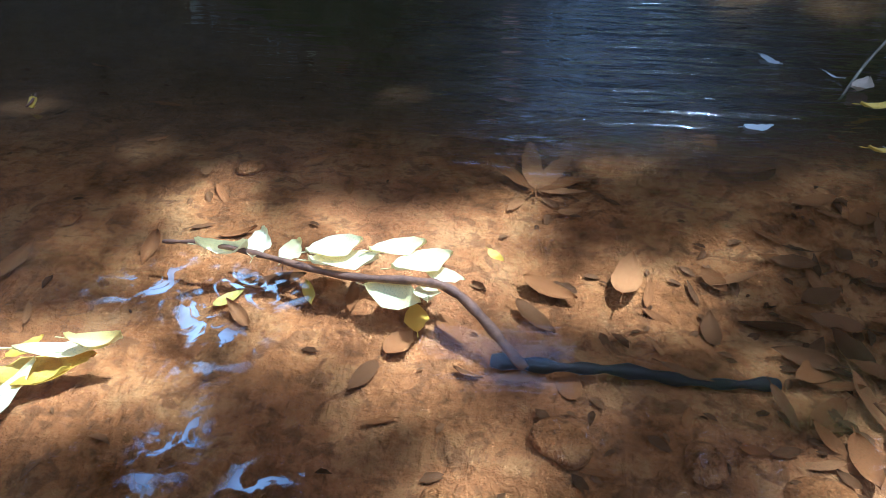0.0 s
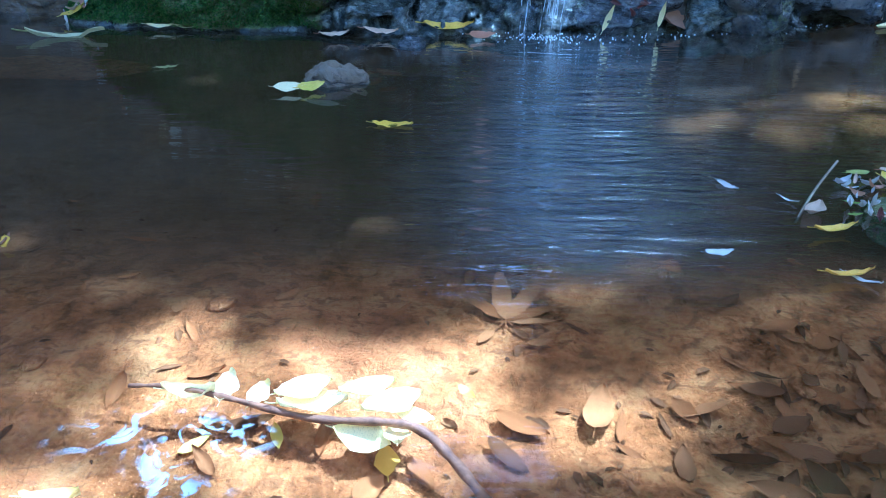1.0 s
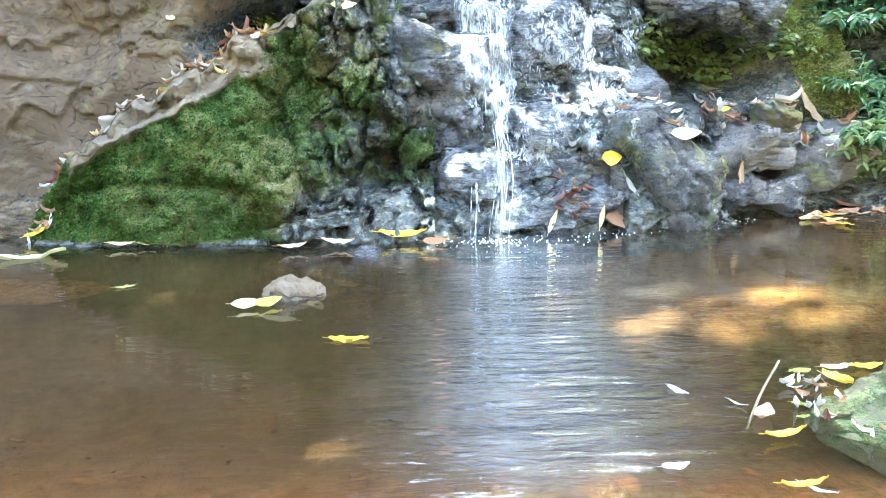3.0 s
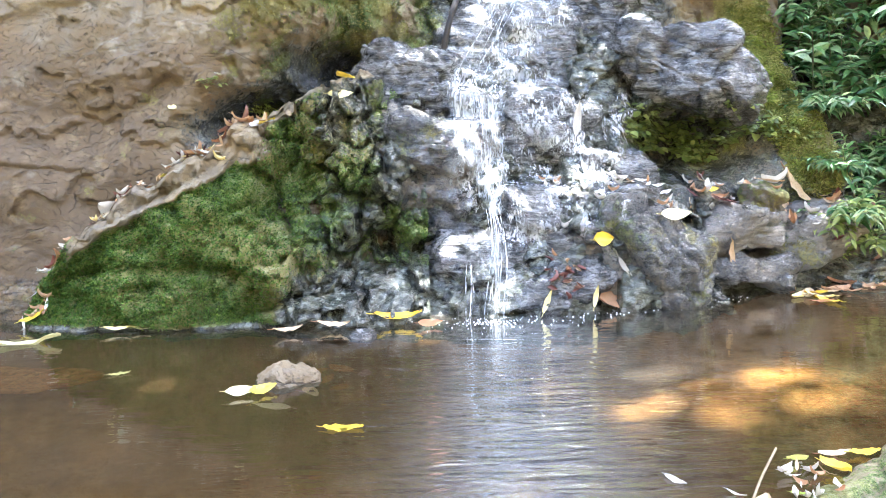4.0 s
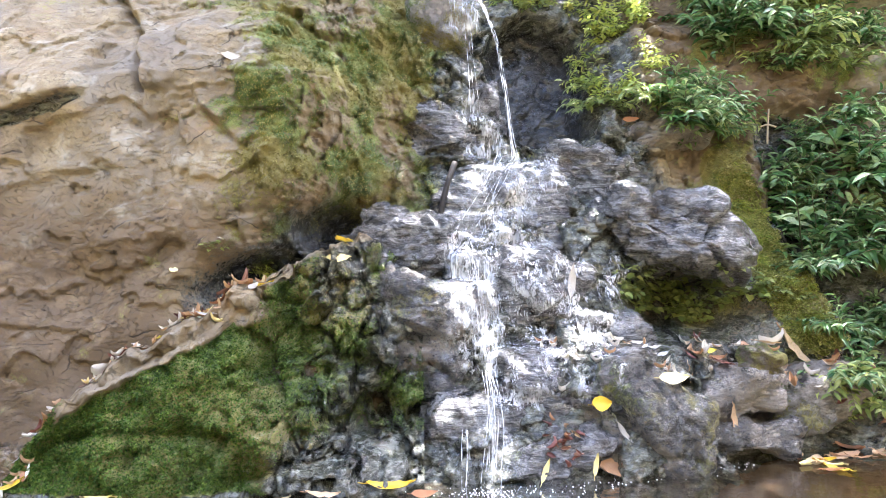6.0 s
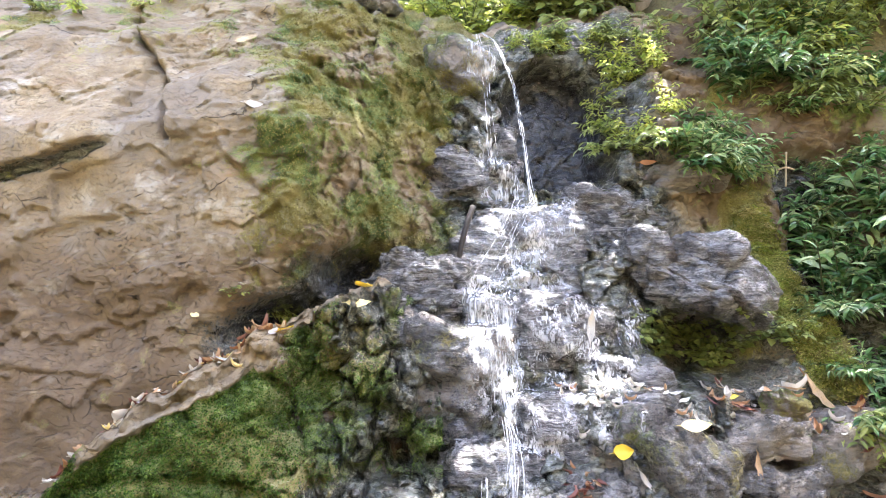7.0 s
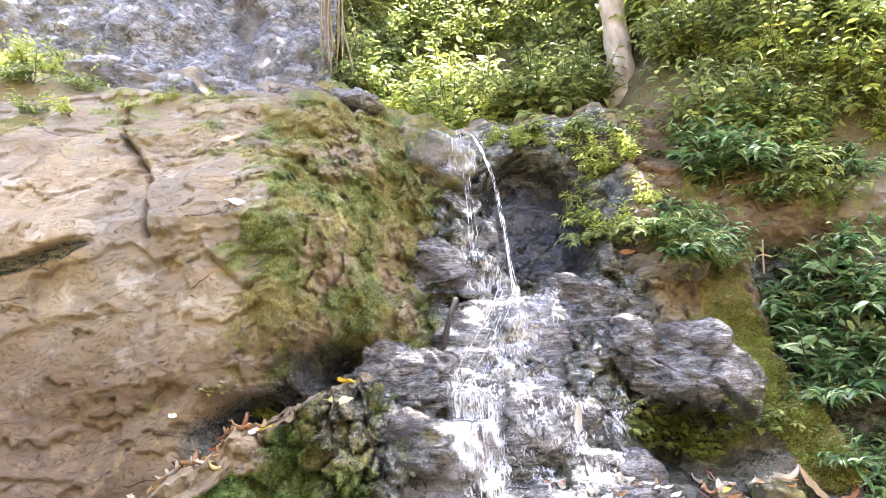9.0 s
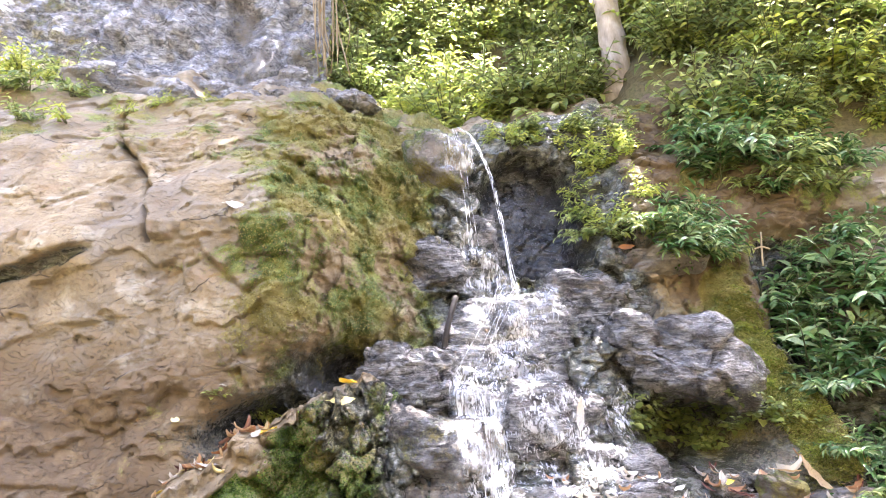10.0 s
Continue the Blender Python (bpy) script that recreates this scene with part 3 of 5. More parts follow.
CLIFF_P, CLIFF_MOSS, CLIFF_STRIP = P, moss, ss(0.3, 0.08, strip + 0.12 * nz + 0.06 * fbm(P * 9, 2)) * ss(2.25, 1.9, P[:, 2] + 0.2 * nz)

# ---- mossy wedge at the foot of the cliff ----
us, ws = np.arange(-2.45, 0.3, 0.011), np.arange(-0.25, 1.3, 0.011)
U, W = [a.ravel() for a in np.meshgrid(us, ws)]
top = np.interp(U, [-2.45, -2.2, -1.74, -1.4, -0.88, -0.5, -0.14, 0.3], [-0.1, 0.06, 0.58, 0.8, 1.12, 1.28, 1.48, 1.55]) + 0.05 * fbm(np.stack([U * 4, 0 * U, 0 * U], 1), 3)
front = np.minimum(W, 1.0)
Z = np.where(W < 0, W, front * top)
back = np.maximum(0, W - 1.0)
Y = 4.22 + 0.06 * np.sin(U * 2.2) + 0.3 * np.maximum(Z, 0) + 0.05 * W + back * 1.2 + 0.25 * ss(-0.4, 0.2, U) * Z
Y += 0.35 * ss(-2.0, -2.4, U)
Z = Z + back * 0.25
P = np.stack([U, Y, Z], 1)
d = 0.09 * fbm(P * 1.6 + 3, 4) - 0.045 * plates(P * np.array([2.4, 2.4, 2.0]) + 12, 0.5, 0.8) + 0.03 * fbm(P * 6 + 8, 3) + 0.012 * fbm(P * 18, 3)
dip = np.stack([U + 0.4 * Z, P[:, 1], Z - 0.35 * U], 1) + 0.05 * fbm(P * 5 + 7, 2)[:, None]
big_f, big_e = facets(dip * np.array([2.8, 2.8, 3.6]) + 11)
mid_f, mid_e = facets(dip * np.array([7, 7, 9.0]) + 40)
crag = ss(-0.95, -0.5, U) * ss(-0.02, 0.06, Z)
d -= crag * (0.22 * big_f + 0.075 * mid_f + 0.012 * fbm(P * 9 + 3, 2)) + (1 - crag) * 0.03 * mid_f * ss(0.0, 0.1, Z)
d += crag * (0.12 * np.exp(-(big_e / 0.06) ** 2) + 0.05 * np.exp(-(mid_e / 0.08) ** 2))
d += 0.45 * np.exp(-((U - 0.1) / 0.38) ** 2 - ((Z - 0.4) / 0.15) ** 2) + 0.12 * np.exp(-(line_dist(U, Z, [(-0.35, 0.62), (-0.1, 0.75), (0.05, 0.62)]) / 0.07) ** 2)
d += (0.09 * fbm(P * 3.0 + 71, 3) + 0.035 * fbm(P * np.array([11, 11, 6]) + 7, 3)) * ss(0.0, 0.2, Z)
band = ss(0.8, 0.84, W + 0.025 * fbm(P * 5, 2)) * ss(-0.55, -0.8, U) * ss(-2.0, -1.75, U)
d -= 0.07 * band
d -= 0.02 * plates(P * 4.2 + 90, 0.4, 0.6) + 0.04 * plates(P * np.array([1.7, 1.7, 2.6]) + 33, 0.4, 0.9)
lobes = line_dist(U, Z, [(-1.9, 0.3), (-1.3, 0.36), (-0.8, 0.3)])
d += 0.07 * np.exp(-(lobes / 0.04) ** 2) + 0.05 * np.exp(-(line_dist(U, Z, [(-1.6, 0.62), (-1.0, 0.92)]) / 0.03) ** 2)
P[:, 1] += d
P[:, 2] += 0.025 * fbm(P * 5 + 20, 3) * ss(0.0, 0.2, Z)
P += (ss(0.8, 0.95, W) * fbm(P * 9 + 5, 3) * 0.03)[:, None] * np.array([0, 1, 1])
P[:, 2] -= 0.03 * plates(P * 7, 0.4, 0.7) * ss(0.9, 1.0, W)
nz = fbm(P * 2.2 + 4, 3)
moss = np.clip(1.1 * ss(-0.3, -0.95, U + 0.35 * nz) * ss(0.0, 0.05, Z) + 0.47 * ss(0.1, 0.35, Z) + 0.4 * nz, 0, 1.1) * ss(1.06, 0.95, W + 0.1 * nz) * (1 - 0.85 * band)
wet = np.clip(0.85 * ss(-1.0, -0.4, U) + ss(0.07, 0.02, Z), 0, 1) * ss(1.05, 0.95, W) * (1 - band)
wedge = new("mossy_rock", mesh_of("mossy_rock", P, grid_faces(len(ws), len(us)), m_cliff, moss=moss, wet=wet, soil_shade=0 * U))
tagged(wedge, "long wedge of rock thick with green moss at the pool's edge", "rock")
WEDGE_P, WEDGE_MOSS = P, moss


# ---- boulders ----
def boulder(name, label, at, size, turn=(0, 0, 0), seed=0, p=2.6, level=5, rough=1.0, dip=20, wet=1.0, moss=0.0, soil_shade=0.0, mat=None, moss_up=False):
    """An angular bedded rock; size is its whole width, depth and height."""
    bm = bmesh.new()
    bmesh.ops.create_icosphere(bm, subdivisions=level, radius=1.0)
    D = np.array([v.co for v in bm.verts])
    F = [[v.index for v in f.verts] for f in bm.faces]
    bm.free()
    r = (np.abs(D) ** p).sum(1) ** (-1 / p)
    half = np.array(size) / 2
    V = D * r[:, None] * half
    o = seed * 7.7
    s = float(np.mean(half))
    amt = fbm(V * (0.7 / s) + o, 3) * 0.2 * s
    t = radians(dip)
    lay = V @ np.array([[math.cos(t), 0, math.sin(t)], [0, 1, 0], [-math.sin(t), 0, math.cos(t)]]) * np.array([2.2, 2.2, 6.0])
    amt += (0.05 * plates(lay + o, 0.5, 0.75) + 0.016 * fbm(lay * np.array([0.6, 0.6, 1.3]) + o, 2) + 0.006 * fbm(V * 9 + o, 2)) * rough
    f1, e1 = facets(lay * np.array([1.1, 1.1, 0.5]) / max(s, 0.12) * 0.34 + o)
    f2, e2 = facets(lay * np.array([3.0, 3.0, 1.4]) + o + 5)
    amt += rough * (s * 0.24 * f1 + 0.012 * f2 - 0.08 * s * np.exp(-(e1 / 0.04) ** 2))
    amt += rough * 0.022 * (0.5 - np.abs(fbm(lay * np.array([0.25, 0.25, 1.2]) + 0.25 * fbm(V * 3 + o, 2)[:, None] + o + 9, 2)))
    V = V + D * amt[:, None]
    m = Euler([radians(a) for a in turn]).to_matrix()
    V = V @ np.array(m).T
    n = fbm(V * 2.5 + o, 3)
    ms = np.clip(moss + 0.3 * n, 0, 1) if moss else 0 * n
    if moss_up:
        ms = ms * ss(-0.1, 0.6, D[:, 2])
    ob = new(name, mesh_of(name, V, F, mat or m_wet, moss=ms, wet=np.clip(wet + 0.25 * n, 0, 1), soil_shade=np.clip(soil_shade + 0 * n, 0, 1)))
    ob.location = at
    return tagged(ob, label, "rock", "rocks of the cascade")


boulder("rock", "grey overhanging rock beside the lowest fall", (0.31, 5.05, 0.87), (0.91, 0.66, 0.83), (0, 26, 0), 1, 3.6, 6, wet=0.62, moss=0.3, dip=-10)
boulder("rock", "pale banded rock at the top of the mossy wedge", (0.12, 5.38, 1.47), (0.75, 0.5, 0.63), (0, 14, 0), 2, 3.6, 6, dip=-35, wet=0.95)
boulder("rock", "rock step under the middle fall", (0.98, 5.78, 1.72), (1.14, 0.7, 0.83), (0, 0, 0), 3, 3.6, 6, dip=15)
boulder("rock", "dark wet rock in the middle of the cascade", (1.17, 5.26, 1.1), (0.71, 0.5, 0.58), (0, 10, 0), 4, 3.6, 6, dip=30)
boulder("rock", "grey rock with curved banding, jutting over a hollow", (2.2, 5.5, 1.56), (1.2, 0.8, 0.58), (0, 22, -8), 5, 2.5, 6, dip=12, wet=0.9)
boulder("rock", "smooth grey wet rock sloping beside the middle fall", (1.68, 5.95, 2.02), (1.08, 0.6, 0.56), (0, 18, 0), 31, 3.6, 6, dip=16)
boulder("rock", "flat wet rock under leaf litter", (1.3, 4.92, 0.62), (1.14, 0.5, 0.34), (0, -4, 4), 6, 3.6, 6, dip=8)
boulder("rock", "low wet rock ledge", (1, 4.8, 0.42), (0.68, 0.45, 0.29), (0, 6, 0), 7, 3.6, 5, dip=-14)
boulder("rock", "dark boulder standing in the pool's edge", (1.68, 4.68, 0.24), (0.95, 0.62, 0.72), (0, 16, -10), 8, 3.2, 6, dip=35, wet=0.6, moss=0.36, soil_shade=0.32)
boulder("rock", "black wet rock at the waterline", (1.12, 4.5, 0.12), (0.6, 0.4, 0.36), (0, -25, 0), 9, 2.6, 5, dip=-25, moss=0.15, soil_shade=0.2)
boulder("rock", "wet rock behind the lowest fall", (0.62, 4.72, 0.2), (0.68, 0.4, 0.56), (0, 0, 0), 10, 3.6, 5, dip=60)
boulder("rock", "flat slab of the stone ledge", (2.42, 5.02, 0.42), (0.7, 0.5, 0.3), (0, -5, 8), 11, 3.2, 5, dip=6, wet=0.4, moss=0.15)
boulder("rock", "lower slab of the stone ledge", (2.5, 5.0, 0.16), (0.75, 0.5, 0.28), (0, 3, 8), 12, 3.0, 5, dip=6, wet=0.5)
boulder("rock", "grey slab with moss on the stone ledge", (3.05, 5.2, 0.36), (0.8, 0.5, 0.42), (0, -14, 6), 13, 3.0, 5, dip=-12, wet=0.4, moss=0.3)
boulder("rock", "brown mossy lump on the stone ledge", (2.62, 5.02, 0.62), (0.3, 0.28, 0.26), (0, 0, 0), 14, 2.2, 5, wet=0.2, moss=0.55, soil_shade=0.6)
boulder("rock", "rounded rock below the brown bank", (2.35, 6.0, 2.45), (0.75, 0.5, 0.36), (0, -14, 0), 15, 2.5, 5, dip=-10, wet=0.4, moss=0.25)
boulder("rock", "pale wet rock beside the upper fall", (0.2, 6, 2.46), (0.91, 0.5, 0.54), (0, 10, 0), 16, 3.6, 6, dip=20, wet=0.8, moss=0.15)
boulder("rock", "dark rock behind the upper fall", (0.78, 6.15, 2.62), (0.46, 0.4, 0.67), (0, 0, 0), 17, 3.6, 5, dip=50)
boulder("rock", "mossy rounded rock at the lip", (0.52, 6.28, 3.4), (0.6, 0.6, 0.6), (0, 15, 0), 18, 2.3, 5, dip=20, wet=0.5, moss=0.5)
boulder("rock", "wet stones of the cascade", (0.72, 5.32, 1.26), (0.57, 0.4, 0.34), (0, 5, 0), 19, 3.6, 5, dip=30)
boulder("rock", "wet stones of the cascade", (1.62, 5.15, 0.82), (0.63, 0.4, 0.34), (0, 10, 0), 20, 3.6, 5, dip=30)
boulder("rock", "small rock breaking the pool's surface", (-0.36, 3.2, -0.02), (0.32, 0.22, 0.2), (0, 4, 10), 26, 2.6, 5, 0.5, dip=80, wet=0.25, soil_shade=0.5, mat=m_cliff)
boulder("rock", "small dark stone at the pool's edge", (-0.07, 3.92, 0.0), (0.14, 0.12, 0.12), (0, 0, 0), 22, 2.3, 4, 0.4)
boulder("rock", "greenish grey rough rock rising from the pool", (1.74, 1.9, -0.05), (0.74, 0.64, 0.27), (0, -6, 25), 23, 2.6, 6, 0.6, dip=5, wet=0.3, moss=0.5, soil_shade=0.3, mat=m_cliff)
boulder("rock", "sunken flat rock in the pool", (-1.78, 3.42, -0.1), (1.0, 0.4, 0.14), (0, 0, -6), 24, 2.6, 5, 0.6, dip=0, mat=m_bed)

# ---- upper terrace, upper rock wall and the hillside ----
xs, vs = np.arange(-8, -0.72, 0.04), np.arange(0, 5.5, 0.04)
X, S = [a.ravel() for a in np.meshgrid(xs, vs)]
P = np.stack([X, 8.1 + 0.25 * S + 0.12 * (X + 1.5), 4.7 + S], 1)
P[:, 1] += 0.22 * fbm(P * 1.1, 4) - 0.2 * plates(P * np.array([1.8, 1.8, 1.1]) + 2, 0.45, 0.85) - 0.09 * plates(P * np.array([5, 5, 2.6]), 0.42, 0.8) + 0.03 * fbm(P * 9, 3)
upper = new("upper_rock_wall", mesh_of("upper_rock_wall", P, grid_faces(len(vs), len(xs)), m_back, moss=0.35 * ss(-2.8, -3.6, X), wet=np.clip(0.7 + 0.4 * fbm(P, 3), 0, 1), soil_shade=0 * X))
tagged(upper, "grey-blue wet rock wall of the upper fall", "cliff", kind="structure")

xs, vs = np.arange(-2.6, 16, 0.1), np.arange(0, 11, 0.1)
X, S = [a.ravel() for a in np.meshgrid(xs, vs)]
P = np.stack([X, 6.3 + 0.62 * S + (0.95 + 0.55 * ss(1.2, 0.4, S)) * ss(2.9, 2.2, X), 2.9 + 0.85 * S + 1.3 * ss(2.6, 4.4, X) * ss(0, 0.8, S)], 1)
P[:, 2] += 0.3 * fbm(P * 0.6, 4)
hill = new("hillside", mesh_of("hillside", P, grid_faces(len(vs), len(xs)), m_soil))
tagged(hill, "steep dark forest hillside behind the fall", "hillside", kind="structure")

for k, (x, y, z, w, h) in enumerate(((-2.5, 7.2, 4.78, 0.9, 0.4), (-1.95, 7.3, 4.72, 0.6, 0.34), (-1.45, 7.35, 4.66, 0.8, 0.36), (-0.95, 7.3, 4.6, 0.5, 0.3), (-0.6, 7.4, 4.6, 0.6, 0.36), (-2.1, 6.85, 4.5, 0.5, 0.24), (-0.3, 7.15, 4.5, 0.45, 0.26), (-3.1, 7.1, 4.85, 0.7, 0.4), (-1.2, 7.6, 4.85, 0.9, 0.4))):
    ob = boulder("rock", "pinkish grey rock lying on the upper terrace", (x, y, z), (w, 0.5, h), (0, 5 - 4 * (k % 3), 10 * (k % 4) - 15), 70 + k, 3.0, 5, dip=6, wet=0.5, mat=m_back)
    tagged(ob, group="rocks on the upper terrace")

# ---- ground, pool bed, water ----
def bed_z(x, y):
    p = np.stack([x, y, 0 * x], 1)
    z = -0.09 - 0.3 * ss(1.3, 2.4, y) + 0.03 * ss(1.2, 0.7, y)
    z = z + 0.28 * np.exp(-((x - 2.0) / 0.55) ** 2 - ((y - 3.25) / 0.35) ** 2) + 0.08 * np.exp(-((x - 1.1) / 0.5) ** 2 - ((y - 1.6) / 0.4) ** 2)
    z = z + 0.05 * ss(3.4, 4.2, y) + 0.14 * ss(0.55, 0.0, y) + 0.1 * ss(2.0, 2.8, x) * ss(4.5, 5.0, y)
    return z + 0.028 * fbm(p * 2.2, 4) + 0.008 * fbm(p * 11, 3)


xs = np.concatenate([np.arange(-6, -1.6, 0.08), np.arange(-1.6, 2.8, 0.02), np.arange(2.8, 6.5, 0.08)])
ys = np.concatenate([np.arange(-1.2, 0.4, 0.08), np.arange(0.4, 3.0, 0.02), np.arange(3.0, 5.8, 0.05)])
X, Y = [a.ravel() for a in np.meshgrid(xs, ys)]
P = np.stack([X, Y, bed_z(X, Y)], 1)
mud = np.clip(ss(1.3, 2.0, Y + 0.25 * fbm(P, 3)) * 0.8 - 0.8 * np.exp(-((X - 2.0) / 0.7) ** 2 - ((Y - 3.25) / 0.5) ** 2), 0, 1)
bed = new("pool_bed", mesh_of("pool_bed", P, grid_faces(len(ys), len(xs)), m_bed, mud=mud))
tagged(bed, "reddish silt bed of the pool", "pool bed", kind="structure")

xs, ys = np.arange(-5.9, 6.4, 0.05), np.arange(-1.1, 5.7, 0.05)
X, Y = [a.ravel() for a in np.meshgrid(xs, ys)]
ripple = 0.1 + 0.08 * ss(1.2, 2.0, Y) + 5.0 * np.exp(-((X - 0.33 - 0.125 * Y) / 0.42) ** 2) * ss(1.3, 1.8, Y) * ss(4.2, 2.8, Y)
# Pale, more opaque strip paints the fall's reflection into the water.
pool = new("water", mesh_of("water", np.stack([X, Y, 0 * X], 1), grid_faces(len(ys), len(xs)), m_pool, ripple=ripple, fall_glare=np.exp(-((X - 0.33 - 0.125 * Y) / 0.4) ** 2) * ss(1.3, 1.8, Y), deep=ss(1.2, 2.3, Y), gloss=ss(1.2, 2.0, Y) * (0.25 + 0.75 * np.exp(-((X - 0.35 - 0.125 * Y) / 0.6) ** 2)), silt=0.006 + 0.034 * ss(1.4, 2.4, Y) + 0.085 * np.exp(-((X - 0.33 - 0.125 * Y) / 0.4) ** 2) * ss(1.3, 1.8, Y)))
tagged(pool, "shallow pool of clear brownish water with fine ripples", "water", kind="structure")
pool.visible_shadow = False

R = np.concatenate([np.arange(0, 6, 0.15), np.geomspace(6.0, 900, 40)])
A = np.linspace(0, 2 * math.pi, 145)
RR, AA = [a.ravel() for a in np.meshgrid(R, A)]
X, Y = RR * np.cos(AA), RR * np.sin(AA) + 1
# Floor rises into banks out of view, added to block low sky.
q = np.maximum(np.abs(X - 0.3) - 3.6, -Y + 0.1)
Z = -0.9 + 1.12 * ss(-0.6, 0.6, q) + np.minimum(0.95 * np.maximum(0, q - 2.2), 14) + 0.3 * fbm(np.stack([X, Y, 0 * X], 1) * 0.2, 3) * ss(5, 12, RR) + 0.03 * fbm(np.stack([X, Y, 0 * X], 1) * 2, 3) + 2.0 * ss(8, 40, RR)
ground = new("ground", mesh_of("ground", np.stack([X, Y, Z], 1), grid_faces(len(A), len(R)), m_soil))
tagged(ground, "dark forest floor around the pool, with unseen banks added to block low sky", "ground", kind="structure")

# ---- finding the surfaces that things rest on ----
bpy.context.view_layer.update()
DEPS = bpy.context.evaluated_depsgraph_get()


def cast(start, way, water=False):
    """First surface from start along way: place and normal."""
    start, way = Vector(start), Vector(way).normalized()
    for _ in range(4):
        hit, place, normal, _, ob, _ = scene.ray_cast(DEPS, start, way)
        if not hit:
            return None, None
        if water or ob.name != "water":
            return place, (normal if normal.dot(way) < 0 else -normal)
        start = place + way * 0.001
    return None, None


def front(x, z):
    return cast((x, 2.4, z), (0, 1, 0))


def below(x, y, z, water=False):
    return cast((x, y, z), (0, 0, -1), water)


# ---- leaves ----
LEAF_U = np.array([0.0, 0.06, 0.15, 0.27, 0.4, 0.54, 0.68, 0.8, 0.9, 0.96, 1.0])


def leaf_mesh(name, mat, width=0.4, curl=0.15, cup=0.12, twist=0.0, blunt=0.0, seed=0):
    """A leaf one metre long along x with a midrib, curled lengthwise and cupped across, and a short stalk."""
    r = np.random.default_rng(seed)
    half = width / 2 * np.sin(np.pi * np.clip(LEAF_U, 0.0, 1) ** (0.75 + blunt)) ** 0.8
    half[0] = half[-1] = 0.004
    V, F = [], []
    for k, (u, h) in enumerate(zip(LEAF_U, half)):
        zc = curl * (4 * (u - 0.5) ** 2) + 0.015 * r.normal()
        for s in (-1, -0.5, 0, 0.5, 1):
            y = s * h * (1 + 0.07 * r.normal())
            tw = twist * (u - 0.5)
            V.append((u, y * math.cos(tw), zc + cup * width * abs(s) ** 1.5 + y * math.sin(tw) + 0.012 * r.normal()))
    for k in range(len(LEAF_U) - 1):
        for s in range(4):
            a = k * 5 + s
            F.append((a, a + 1, a + 6, a + 5))
    sv, sf = tube([(-0.16, 0, curl + 0.02), (-0.07, 0, curl), (0.03, 0, curl * 0.9)], [0.012, 0.012, 0.01], 5)
    F += [tuple(i + len(V) for i in f) for f in sf]
    return mesh_of(name, V + sv, F, mat)


T_U = np.array([0, 0.3, 0.3, 0.3, 0.68, 0.68, 0.68, 1.0])
T_V = np.array([0, -0.5, 0, 0.5, -0.42, 0, 0.42, 0])
T_W = np.array([0, 0.1, 0.0, 0.1, 0.04, -0.06, 0.04, -0.2])
T_F = np.array([(0, 1, 2, 2), (0, 2, 3, 3), (1, 4, 5, 2), (2, 5, 6, 3), (4, 7, 5, 5), (5, 7, 6, 6)])


def foliage(name, pos, way, up, length, width, mat):
    """One mesh of many leaves, from arrays of leaf bases, directions and sizes."""
    pos, way, up = np.array(pos), np.array(way, float), np.array(up, float)
    way /= np.linalg.norm(way, axis=1)[:, None]
    side = np.cross(way, up)
    side /= np.linalg.norm(side, axis=1)[:, None] + 1e-9
    nrm = np.cross(side, way)
    L, Wd = np.array(length)[:, None, None], np.array(width)[:, None, None]
    V = pos[:, None, :] + way[:, None, :] * T_U[None, :, None] * L + side[:, None, :] * T_V[None, :, None] * Wd + nrm[:, None, :] * T_W[None, :, None] * L
    n = len(pos)
    F = [tuple(dict.fromkeys(f)) for f in (np.arange(n)[:, None, None] * 8 + T_F[None]).reshape(-1, 4).tolist()]
    return mesh_of(name, V.reshape(-1, 3), F, mat)


SHAPES = {"flat": (0.42, 0.05, 0.06, 0.0, 0.0), "curled": (0.4, 0.24, 0.35, 0.7, 0.0), "rolled": (0.3, 0.3, 0.8, 0.5, 0.0), "round": (0.68, 0.1, 0.2, 0.2, 0.1), "narrow": (0.22, 0.12, 0.2, 0.4, 0.0), "broad": (0.55, 0.08, 0.14, 0.3, 0.2)}
MESHES = {}


def leaf(shape, mat, at, length, yaw=0.0, pitch=0.0, roll=0.0, label="", group="", name="fallen_leaf", parent=None):
    key = (shape, mat.name)
    if key not in MESHES:
        MESHES[key] = leaf_mesh("leaf_" + shape, mat, *SHAPES[shape], seed=len(MESHES) + 3)
    ob = new(name, MESHES[key])
    ob.matrix_world = Matrix.Translation(at) @ Euler((radians(roll), radians(pitch), radians(yaw))).to_matrix().to_4x4() @ Matrix.Diagonal((length, length, length * (0.4 if name == "sunken_leaf" else 0.12 if name == "lobe" else 1), 1)) @ Matrix.Translation((-0.5, 0, 0.0))
    if parent:
        m = ob.matrix_world.copy()
        ob.parent = parent
        ob.matrix_parent_inverse = Matrix.Translation(parent.location).inverted()
        return tagged(ob, label)
    return tagged(ob, label, "leaf", group)


rnd = random.Random(11)

